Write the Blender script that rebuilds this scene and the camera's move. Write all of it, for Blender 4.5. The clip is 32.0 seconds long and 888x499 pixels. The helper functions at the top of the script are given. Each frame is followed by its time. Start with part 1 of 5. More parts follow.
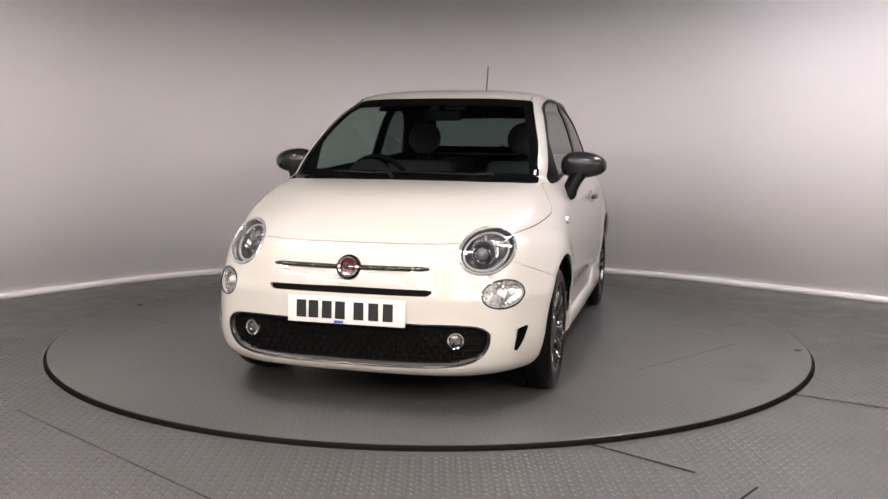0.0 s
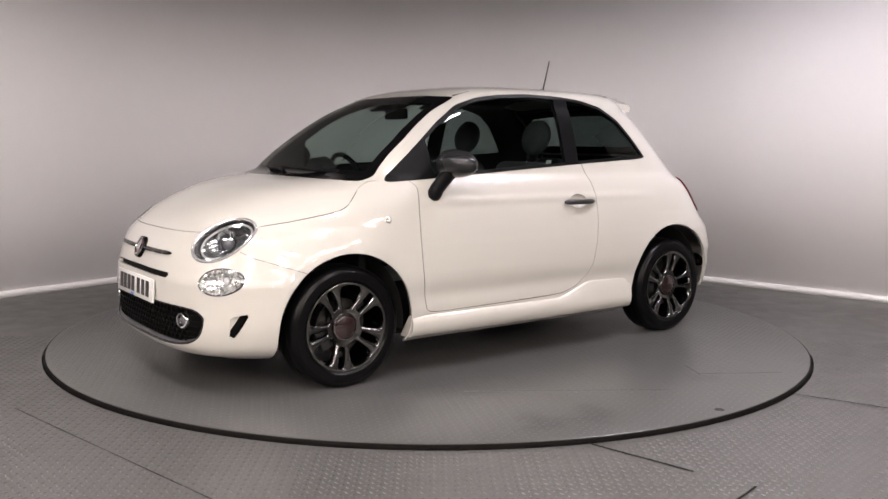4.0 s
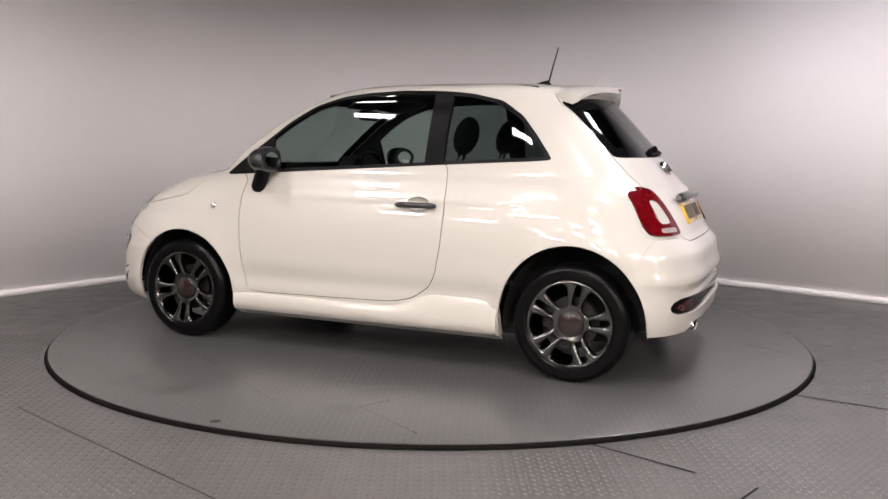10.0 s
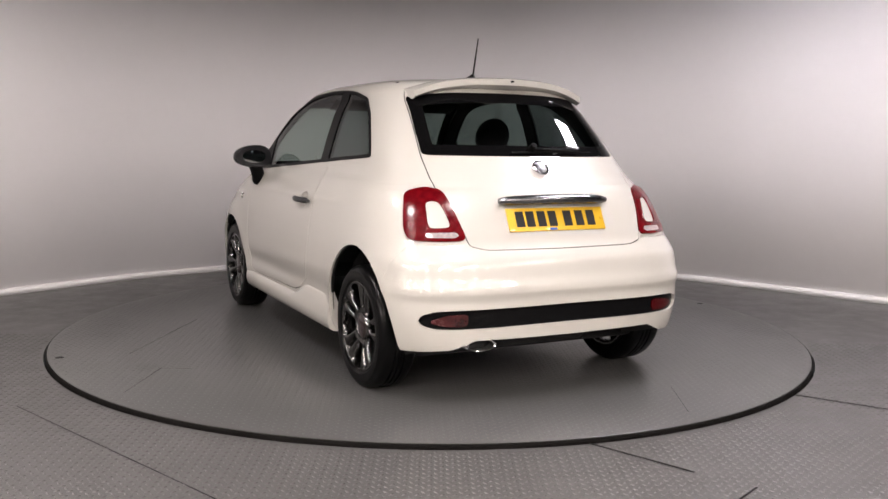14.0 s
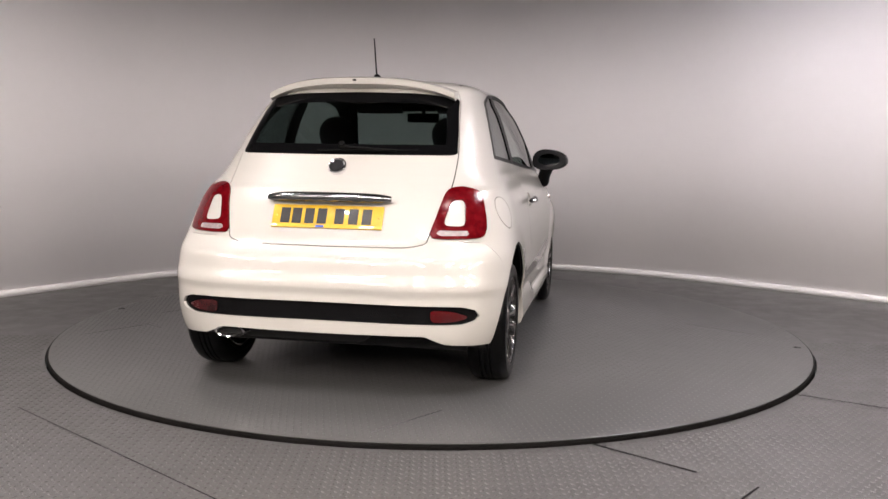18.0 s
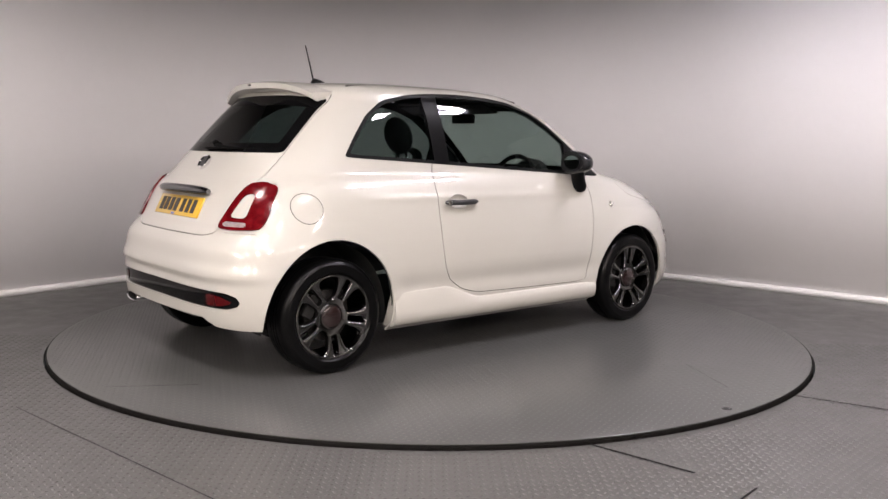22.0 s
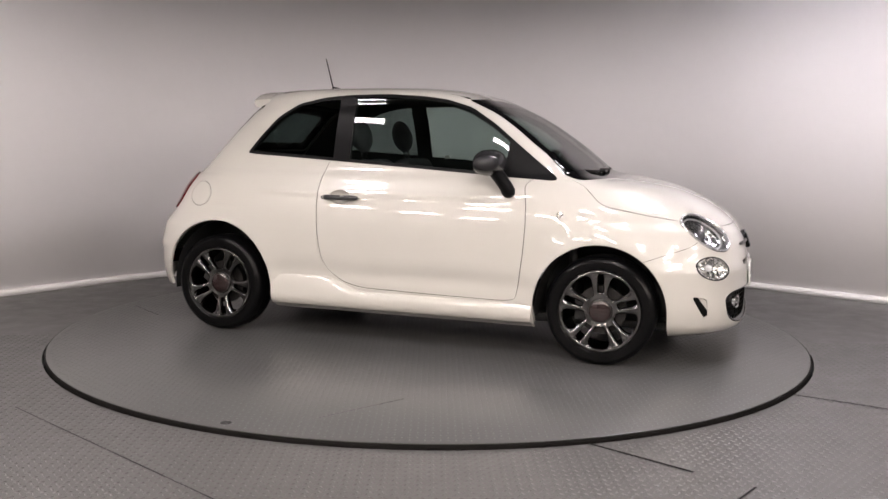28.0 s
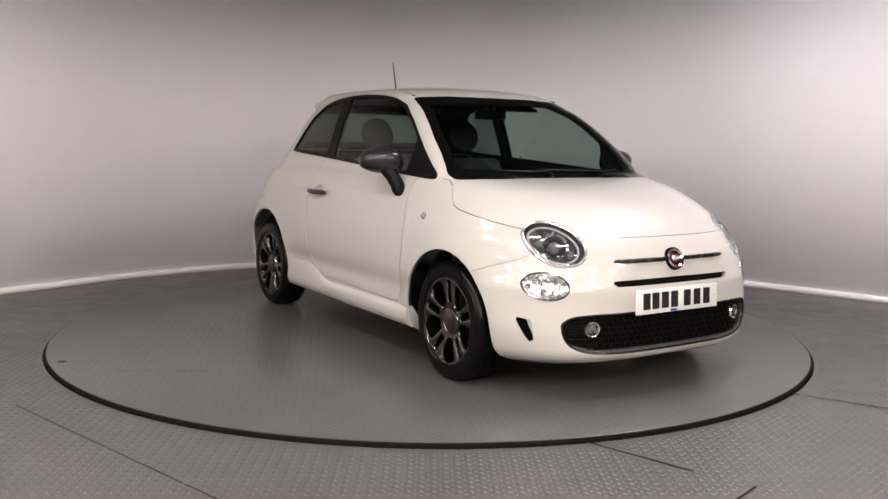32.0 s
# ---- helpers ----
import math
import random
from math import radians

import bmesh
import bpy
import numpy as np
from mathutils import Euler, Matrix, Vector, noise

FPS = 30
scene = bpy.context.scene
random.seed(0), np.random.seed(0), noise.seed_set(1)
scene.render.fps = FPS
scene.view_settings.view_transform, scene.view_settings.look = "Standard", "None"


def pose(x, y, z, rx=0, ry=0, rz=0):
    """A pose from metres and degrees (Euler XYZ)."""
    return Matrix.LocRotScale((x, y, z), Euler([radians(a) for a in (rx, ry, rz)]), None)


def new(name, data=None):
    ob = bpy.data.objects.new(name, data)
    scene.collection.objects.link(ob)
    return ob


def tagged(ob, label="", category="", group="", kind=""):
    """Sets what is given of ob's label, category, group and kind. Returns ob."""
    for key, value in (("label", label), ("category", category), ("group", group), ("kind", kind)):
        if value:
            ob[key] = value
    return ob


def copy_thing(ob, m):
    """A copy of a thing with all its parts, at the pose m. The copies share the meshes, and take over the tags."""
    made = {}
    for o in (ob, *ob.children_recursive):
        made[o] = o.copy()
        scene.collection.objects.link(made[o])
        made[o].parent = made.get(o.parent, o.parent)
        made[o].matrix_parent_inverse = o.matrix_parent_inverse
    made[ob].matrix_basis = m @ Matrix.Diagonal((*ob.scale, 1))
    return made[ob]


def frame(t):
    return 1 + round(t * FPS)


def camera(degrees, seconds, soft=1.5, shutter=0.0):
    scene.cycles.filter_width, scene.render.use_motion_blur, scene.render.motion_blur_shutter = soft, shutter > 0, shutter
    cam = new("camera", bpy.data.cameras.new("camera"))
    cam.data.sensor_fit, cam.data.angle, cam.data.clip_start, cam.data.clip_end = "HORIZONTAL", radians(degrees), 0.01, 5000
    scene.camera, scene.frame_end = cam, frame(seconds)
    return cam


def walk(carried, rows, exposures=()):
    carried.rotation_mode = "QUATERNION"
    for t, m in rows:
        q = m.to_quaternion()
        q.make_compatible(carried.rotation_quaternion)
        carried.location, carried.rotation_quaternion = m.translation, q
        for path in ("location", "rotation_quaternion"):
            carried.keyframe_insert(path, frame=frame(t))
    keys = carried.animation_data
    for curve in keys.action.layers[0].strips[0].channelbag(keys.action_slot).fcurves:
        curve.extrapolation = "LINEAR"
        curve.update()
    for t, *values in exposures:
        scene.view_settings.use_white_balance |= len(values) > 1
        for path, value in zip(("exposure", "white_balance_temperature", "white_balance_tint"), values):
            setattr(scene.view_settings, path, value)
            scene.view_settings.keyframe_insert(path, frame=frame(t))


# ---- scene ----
# camera on a stand with a slight wobble: seconds, tilt, roll, pan
cam = camera(53.38, 32.0)
EYE = (0.0, -5.487, 1.158)
CAMERA_ROWS = [
    (0, 83.281, 0.580, -0.763),
    (1, 83.227, 0.620, -0.741),
    (2, 83.200, 0.604, -0.797),
    (3, 83.220, 0.615, -0.837),
    (3.5, 83.216, 0.630, -0.847),
    (5.5, 83.224, 0.693, -0.774),
    (6, 83.226, 0.656, -0.787),
    (7, 83.207, 0.727, -0.826),
    (8, 83.229, 0.709, -0.775),
    (9, 83.220, 0.733, -0.672),
    (10, 83.227, 0.818, -0.683),
    (11, 83.237, 0.765, -0.748),
    (12, 83.244, 0.764, -0.746),
    (13, 83.217, 0.799, -0.735),
    (13.5, 83.176, 0.875, -0.727),
    (15.5, 83.224, 0.829, -0.734),
    (16, 83.221, 0.789, -0.732),
    (17, 83.214, 0.806, -0.679),
    (18, 83.206, 0.734, -0.652),
    (19, 83.218, 0.831, -0.726),
    (20, 83.242, 0.724, -0.739),
    (21, 83.216, 0.722, -0.671),
    (22, 83.240, 0.827, -0.730),
    (23, 83.221, 0.758, -0.794),
    (24, 83.218, 0.831, -0.757),
    (25, 83.213, 0.819, -0.746),
    (25.5, 83.194, 0.791, -0.746),
    (27.5, 83.208, 0.878, -0.786),
    (28, 83.206, 0.801, -0.798),
    (29, 83.201, 0.884, -0.833),
    (30, 83.193, 0.895, -0.850),
    (31, 83.163, 0.801, -0.823),
    (32, 83.125, 0.892, -0.775),
]
walk(cam, [(t, look_m) for t, look_m in ((r[0], pose(*EYE, r[1], 0, r[3]) @ pose(0, 0, 0, 0, 0, r[2])) for r in CAMERA_ROWS)])
# heading of the turntable: seconds, degrees
TURN = [
    (0, -105.80),
    (1, -115.53),
    (2, -125.16),
    (3, -134.86),
    (3.5, -139.36),
    (5.5, -159.59),
    (6, -164.62),
    (7, -174.44),
    (8, -184.20),
    (9, -194.05),
    (10, -203.94),
    (11, -213.92),
    (12, -223.85),
    (13, -233.62),
    (13.5, -238.57),
    (15.5, -257.99),
    (16, -262.69),
    (17, -272.30),
    (18, -281.88),
    (19, -291.56),
    (20, -301.32),
    (21, -310.98),
    (22, -320.76),
    (23, -330.49),
    (24, -340.24),
    (25, -350.35),
    (25.5, -355.46),
    (27.5, -375.45),
    (28, -380.44),
    (29, -390.52),
    (30, -400.14),
    (31, -409.35),
    (32, -418.38),
]
# ---- world and exposure ----
world = bpy.data.worlds.new("world")
scene.world = world
world.use_nodes = True
world.node_tree.nodes["Background"].inputs["Color"].default_value = (0.9, 0.95, 1.0, 1)
world.node_tree.nodes["Background"].inputs["Strength"].default_value = 0.05
scene.view_settings.exposure = 0.0
PANEL_POWER, SHED_POWER = 114.0, 110.0


# ---- materials ----
def material(name, color, rough=0.5, metal=0.0, vary=0.0, scale=8.0, bump=0.0, bump_scale=200.0, coat=0.0, emit=0.0, transmission=0.0, ior=1.45):
    """A principled material with mottled colour at two sizes and fine relief."""
    m = bpy.data.materials.new(name)
    m.use_nodes = True
    nt = m.node_tree
    b = nt.nodes["Principled BSDF"]
    b.inputs["Base Color"].default_value = (*color, 1)
    b.inputs["Roughness"].default_value = rough
    b.inputs["Metallic"].default_value = metal
    b.inputs["Coat Weight"].default_value = coat
    b.inputs["Coat Roughness"].default_value = 0.03
    b.inputs["Transmission Weight"].default_value = transmission
    b.inputs["IOR"].default_value = ior
    if emit:
        b.inputs["Emission Color"].default_value = (*color, 1)
        b.inputs["Emission Strength"].default_value = emit
    if vary or bump:
        tc = nt.nodes.new("ShaderNodeTexCoord")
    if vary:
        n1, n2 = nt.nodes.new("ShaderNodeTexNoise"), nt.nodes.new("ShaderNodeTexNoise")
        n1.inputs["Scale"].default_value, n1.inputs["Detail"].default_value = scale, 5
        n2.inputs["Scale"].default_value, n2.inputs["Detail"].default_value = scale * 14, 3
        mix = nt.nodes.new("ShaderNodeMath")
        mix.operation = "MULTIPLY_ADD"
        mix.inputs[1].default_value = 0.35
        ramp = nt.nodes.new("ShaderNodeMapRange")
        ramp.inputs["From Min"].default_value, ramp.inputs["From Max"].default_value = 0.4, 0.95
        ramp.inputs["To Min"].default_value, ramp.inputs["To Max"].default_value = 1 - vary, 1 + vary
        mul = nt.nodes.new("ShaderNodeVectorMath")
        mul.operation = "SCALE"
        mul.inputs[0].default_value = color
        for n in (n1, n2):
            nt.links.new(tc.outputs["Object"], n.inputs["Vector"])
        nt.links.new(n2.outputs["Fac"], mix.inputs[0])
        nt.links.new(n1.outputs["Fac"], mix.inputs[2])
        nt.links.new(mix.outputs[0], ramp.inputs["Value"])
        nt.links.new(ramp.outputs["Result"], mul.inputs["Scale"])
        nt.links.new(mul.outputs["Vector"], b.inputs["Base Color"])
        rr = nt.nodes.new("ShaderNodeMapRange")
        rr.inputs["From Min"].default_value, rr.inputs["From Max"].default_value = 0.4, 0.95
        rr.inputs["To Min"].default_value, rr.inputs["To Max"].default_value = max(rough - 0.4 * vary * rough, 0.02), min(rough + 0.4 * vary, 1)
        nt.links.new(mix.outputs[0], rr.inputs["Value"])
        nt.links.new(rr.outputs["Result"], b.inputs["Roughness"])
    if bump:
        nb, bp = nt.nodes.new("ShaderNodeTexNoise"), nt.nodes.new("ShaderNodeBump")
        nb.inputs["Scale"].default_value, nb.inputs["Detail"].default_value = bump_scale, 4
        bp.inputs["Strength"].default_value, bp.inputs["Distance"].default_value = bump, 0.004
        nt.links.new(tc.outputs["Object"], nb.inputs["Vector"])
        nt.links.new(nb.outputs["Fac"], bp.inputs["Height"])
        nt.links.new(bp.outputs["Normal"], b.inputs["Normal"])
    return m


M_PAINT = material("white_paint", (0.452, 0.437, 0.402), 0.30, coat=1.0, vary=0.012, scale=3)
M_RUBBER = material("tyre_rubber", (0.002, 0.002, 0.0022), 0.28, vary=0.05, scale=12, bump=0.05)
M_RUBBER.node_tree.nodes["Principled BSDF"].inputs["Specular IOR Level"].default_value = 0.15
M_FLAP = material("flap_gap", (0.05, 0.049, 0.047), 0.7)
M_SEAM = material("shut_line", (0.012, 0.012, 0.012), 0.8)
M_BLACK = material("black_plastic", (0.004, 0.004, 0.0045), 0.42, vary=0.15, scale=15, bump=0.12, bump_scale=600)
M_BLACK.node_tree.nodes["Principled BSDF"].inputs["Specular IOR Level"].default_value = 0.12
M_GLOSS = material("gloss_black", (0.003, 0.003, 0.0033), 0.06)
M_GLOSS.node_tree.nodes["Principled BSDF"].inputs["Specular IOR Level"].default_value = 0.14
M_GREY = material("satin_grey", (0.022, 0.022, 0.024), 0.20, metal=0.3, vary=0.08, scale=20)
M_ALLOY = material("graphite_alloy", (0.125, 0.123, 0.122), 0.16, metal=1.0, vary=0.12, scale=25)
M_CHROME = material("chrome", (0.80, 0.80, 0.82), 0.08, metal=1.0)
M_STEEL = material("brake_steel", (0.045, 0.043, 0.042), 0.42, metal=1.0, vary=0.2, scale=30)
M_RED = material("red_lens", (0.085, 0.001, 0.003), 0.08, coat=0.0, vary=0.4, scale=35)
M_RED.node_tree.nodes["Principled BSDF"].inputs["Specular IOR Level"].default_value = 0.35
M_PILLAR = material("pillar_black", (0.005, 0.005, 0.0055), 0.32, vary=0.1, scale=15)
M_PILLAR.node_tree.nodes["Principled BSDF"].inputs["Specular IOR Level"].default_value = 0.07
M_TRIM = material("dark_trim", (0.018, 0.018, 0.019), 0.7, vary=0.2, scale=10, bump=0.2, bump_scale=300)
M_CLOTH = material("seat_cloth", (0.055, 0.055, 0.060), 0.8, coat=0.15, vary=0.25, scale=25, bump=0.4, bump_scale=500)
M_UNDER = material("underbody", (0.015, 0.015, 0.015), 0.85, vary=0.3, scale=6, bump=0.3)
M_YELLOW = material("yellow_plate", (0.56, 0.345, 0.018), 0.35, coat=1.0, vary=0.04, scale=30)
M_PLATE = material("white_plate", (0.64, 0.64, 0.62), 0.35, coat=1.0, vary=0.04, scale=30)
M_INK = material("plate_black", (0.012, 0.012, 0.012), 0.4)
M_VOID = material("grille_black", (0.0016, 0.0016, 0.0016), 0.6)
M_VOID.node_tree.nodes["Principled BSDF"].inputs["Specular IOR Level"].default_value = 0.1
M_WALL = material("wall_paint", (0.88, 0.858, 0.868), 0.6, vary=0.02, scale=1.2, bump=0.03, bump_scale=60)
M_SHED = material("shed_paint", (0.13, 0.13, 0.132), 0.7, vary=0.1, scale=2, bump=0.1, bump_scale=40)
M_SKIRT = material("skirting_paint", (0.72, 0.705, 0.705), 0.45, vary=0.05, scale=6)
M_CEIL = material("ceiling_tile", (0.045, 0.044, 0.044), 0.85, vary=0.05, scale=20, bump=0.2, bump_scale=150)
M_BOARD = material("light_box", (0.45, 0.45, 0.44), 0.5, vary=0.05, scale=10)
M_PANEL = material("light_panel", (1.0, 0.912, 0.902), 0.5, emit=PANEL_POWER)
M_COOL_PANEL = material("cool_light_panel", (0.98, 0.915, 0.985), 0.5, emit=PANEL_POWER)
M_SHED_PANEL = material("shed_light_panel", (1.0, 0.882, 0.812), 0.5, emit=SHED_POWER)
M_TRACK = material("edge_rubber", (0.0035, 0.003, 0.0028), 0.7, vary=0.4, scale=5, bump=0.2)
M_TRACK.node_tree.nodes["Principled BSDF"].inputs["Specular IOR Level"].default_value = 0.12


def mix_glass(name, tint, rough=0.0):
    """Thin tinted glass: what passes is tinted, and it mirrors more at a slant."""
    m = bpy.data.materials.new(name)
    m.use_nodes = True
    nt = m.node_tree
    nt.nodes.clear()
    out, tr, gl, mx, fr = (nt.nodes.new("ShaderNode" + k) for k in ("OutputMaterial", "BsdfTransparent", "BsdfGlossy", "MixShader", "LayerWeight"))
    tr.inputs["Color"].default_value = (*tint, 1)
    gl.inputs["Roughness"].default_value = rough
    fr.inputs["Blend"].default_value = 0.5
    steep, share = nt.nodes.new("ShaderNodeMath"), nt.nodes.new("ShaderNodeMath")
    steep.operation, share.operation = "POWER", "MULTIPLY_ADD"
    steep.inputs[1].default_value = 5.0
    share.inputs[1].default_value, share.inputs[2].default_value = 0.85, 0.06
    nt.links.new(fr.outputs["Facing"], steep.inputs[0])
    nt.links.new(steep.outputs[0], share.inputs[0])
    nt.links.new(share.outputs[0], mx.inputs[0])
    nt.links.new(tr.outputs[0], mx.inputs[1])
    nt.links.new(gl.outputs[0], mx.inputs[2])
    nt.links.new(mx.outputs[0], out.inputs[0])
    return m


M_GLASS = mix_glass("green_glass", (0.52, 0.60, 0.575))
M_PRIVACY = mix_glass("rear_glass", (0.20, 0.24, 0.235))
M_LENS = mix_glass("clear_lens", (0.93, 0.94, 0.95))


def floor_material(name, base, tread, stains=(), rough=(0.30, 0.40)):
    """Painted steel tread plate: raised lozenges, scuffs, dirt and worn gloss."""
    m = bpy.data.materials.new(name)
    m.use_nodes = True
    nt = m.node_tree
    L = nt.links.new
    b = nt.nodes["Principled BSDF"]
    tc = nt.nodes.new("ShaderNodeTexCoord")

    def noise_node(scale, detail, rough=0.5):
        n = nt.nodes.new("ShaderNodeTexNoise")
        n.inputs["Scale"].default_value, n.inputs["Detail"].default_value, n.inputs["Roughness"].default_value = scale, detail, rough
        L(tc.outputs["Object"], n.inputs["Vector"])
        return n

    def maths(op, a, c=0.0):
        n = nt.nodes.new("ShaderNodeMath")
        n.operation = op
        for k, val in enumerate((a, c)):
            if isinstance(val, (int, float)):
                n.inputs[k].default_value = val
            else:
                L(val, n.inputs[k])
        return n.outputs[0]

    big, mid, fine = noise_node(0.9, 4), noise_node(6, 5, 0.65), noise_node(90, 3)
    # lozenges alternate in direction on a 32 mm grid
    mp = nt.nodes.new("ShaderNodeMapping")
    mp.inputs["Rotation"].default_value[2] = radians(tread)
    mp.inputs["Scale"].default_value = (31, 31, 1)
    L(tc.outputs["Object"], mp.inputs["Vector"])
    sp = nt.nodes.new("ShaderNodeSeparateXYZ")
    L(mp.outputs["Vector"], sp.inputs[0])
    fx, fy = maths("FRACT", sp.outputs[0]), maths("FRACT", sp.outputs[1])
    cell = maths("MODULO", maths("ADD", maths("FLOOR", sp.outputs[0]), maths("FLOOR", sp.outputs[1])), 2.0)
    cell = maths("ABSOLUTE", cell)
    dx, dy = maths("ABSOLUTE", maths("SUBTRACT", fx, 0.5)), maths("ABSOLUTE", maths("SUBTRACT", fy, 0.5))
    one = maths("ADD", maths("MULTIPLY", dx, 2.1), maths("MULTIPLY", dy, 5.2))
    two = maths("ADD", maths("MULTIPLY", dx, 5.2), maths("MULTIPLY", dy, 2.1))
    pick = maths("ADD", maths("MULTIPLY", one, maths("SUBTRACT", 1.0, cell)), maths("MULTIPLY", two, cell))
    bumpy = nt.nodes.new("ShaderNodeMapRange")
    bumpy.inputs["From Min"].default_value, bumpy.inputs["From Max"].default_value = 1.05, 0.55
    L(pick, bumpy.inputs["Value"])
    worn = nt.nodes.new("ShaderNodeMapRange")
    worn.inputs["From Min"].default_value, worn.inputs["From Max"].default_value = 0.42, 0.62
    L(big.outputs["Fac"], worn.inputs["Value"])
    height = maths("ADD", maths("MULTIPLY", bumpy.outputs[0], maths("ADD", 0.35, maths("MULTIPLY", worn.outputs[0], 0.65))), maths("MULTIPLY", fine.outputs["Fac"], 0.12))
    bp = nt.nodes.new("ShaderNodeBump")
    bp.inputs["Strength"].default_value, bp.inputs["Distance"].default_value = 0.35, 0.0012
    L(height, bp.inputs["Height"])
    L(bp.outputs["Normal"], b.inputs["Normal"])
    tone = maths("ADD", maths("MULTIPLY", maths("SUBTRACT", big.outputs["Fac"], 0.5), 0.25), maths("MULTIPLY", maths("SUBTRACT", mid.outputs["Fac"], 0.5), 0.14))
    tone = maths("ADD", tone, maths("MULTIPLY", maths("SUBTRACT", fine.outputs["Fac"], 0.5), 0.10))
    dirt = nt.nodes.new("ShaderNodeMapRange")
    dirt.inputs["From Min"].default_value, dirt.inputs["From Max"].default_value = 0.66, 0.80
    dirt.inputs["To Max"].default_value = -0.05
    L(mid.outputs["Fac"], dirt.inputs["Value"])
    scl = maths("ADD", 1.0, maths("ADD", tone, dirt.outputs[0]))
    for sx, sy, size in stains:
        far = nt.nodes.new("ShaderNodeVectorMath")
        far.operation = "DISTANCE"
        L(tc.outputs["Object"], far.inputs[0])
        far.inputs[1].default_value = (sx, sy, 0.022)
        ragged = maths("ADD", far.outputs["Value"], maths("MULTIPLY", maths("SUBTRACT", mid.outputs["Fac"], 0.5), 0.5))
        spot = nt.nodes.new("ShaderNodeMapRange")
        spot.inputs["From Min"].default_value, spot.inputs["From Max"].default_value = size, size * 0.2
        spot.inputs["To Max"].default_value = -0.30
        L(ragged, spot.inputs["Value"])
        scl = maths("ADD", scl, spot.outputs[0])
    v = nt.nodes.new("ShaderNodeVectorMath")
    v.operation = "SCALE"
    v.inputs[0].default_value = base
    L(scl, v.inputs["Scale"])
    L(v.outputs["Vector"], b.inputs["Base Color"])
    r = nt.nodes.new("ShaderNodeMapRange")
    r.inputs["From Min"].default_value, r.inputs["From Max"].default_value = 0.35, 0.65
    r.inputs["To Min"].default_value, r.inputs["To Max"].default_value = rough
    L(mid.outputs["Fac"], r.inputs["Value"])
    L(r.outputs["Result"], b.inputs["Roughness"])
    b.inputs["Specular IOR Level"].default_value = 0.45
    return m


M_FLOOR = floor_material("tread_plate", (0.062, 0.0605, 0.060), 45)
# lighter copy of the floor grey: glints on the lozenges put into the colour
M_TREAD_GLINT = floor_material("tread_glint", (0.073, 0.071, 0.070), 45)
M_TABLE = floor_material("table_plate", (0.066, 0.066, 0.0655), 20, [(0.48, 1.88, 0.14), (0.75, 1.80, 0.13), (-0.39, 1.80, 0.10), (1.05, -1.20, 0.07)], (0.275, 0.30))


# ---- mesh helpers ----
def mesh_object(name, verts, faces, mat, parent=None, label="", smooth=False, normals=None):
    me = bpy.data.meshes.new(name)
    me.from_pydata([tuple(map(float, v)) for v in verts], [], [tuple(map(int, f)) for f in faces])
    me.materials.append(mat)
    if smooth or normals is not None:
        me.polygons.foreach_set("use_smooth", [True] * len(me.polygons))
    if normals is not None:
        me.normals_split_custom_set_from_vertices([tuple(map(float, n)) for n in normals])
    ob = new(name, me)
    if parent:
        ob.parent = parent
    if label:
        tagged(ob, label)
    return ob


def part(name, bm, mat, parent=None, label="", smooth=True, angle=40):
    """Link a bmesh as one mesh object under a thing or a part."""
    bmesh.ops.recalc_face_normals(bm, faces=bm.faces)
    for e in bm.edges:
        if len(e.link_faces) == 2 and e.calc_face_angle(0) > radians(angle):
            e.smooth = False
    me = bpy.data.meshes.new(name)
    bm.to_mesh(me)
    bm.free()
    me.materials.append(mat)
    if smooth:
        me.polygons.foreach_set("use_smooth", [True] * len(me.polygons))
    ob = new(name, me)
    if parent:
        ob.parent = parent
    if label:
        tagged(ob, label)
    return ob


def lathe(profile, n=64, axis="y", loop=False):
    """bmesh turned from a profile of (radius, along)."""
    bm = bmesh.new()
    rows = []
    for r, a in profile:
        row = []
        for k in range(n):
            q = 2 * math.pi * k / n
            p = {"y": (r * math.cos(q), a, r * math.sin(q)), "x": (a, r * math.cos(q), r * math.sin(q)), "z": (r * math.cos(q), r * math.sin(q), a)}[axis]
            row.append(bm.verts.new(p))
        rows.append(row)
    pairs = list(zip(rows[:-1], rows[1:])) + ([(rows[-1], rows[0])] if loop else [])
    for ra, rb in pairs:
        for k in range(n):
            bm.faces.new((ra[k], ra[(k + 1) % n], rb[(k + 1) % n], rb[k]))
    bmesh.ops.remove_doubles(bm, verts=bm.verts, dist=1e-5)
    return bm


def box(sx, sy, sz, bevel=0.0, segments=2, at=(0, 0, 0), turn=None):
    bm = bmesh.new()
    bmesh.ops.create_cube(bm, size=1)
    bmesh.ops.scale(bm, vec=(sx, sy, sz), verts=bm.verts)
    if bevel:
        bmesh.ops.bevel(bm, geom=bm.edges[:], offset=bevel, segments=segments, profile=0.5, affect="EDGES")
    if turn is not None:
        bmesh.ops.transform(bm, matrix=turn, verts=bm.verts)
    bmesh.ops.translate(bm, vec=at, verts=bm.verts)
    return bm


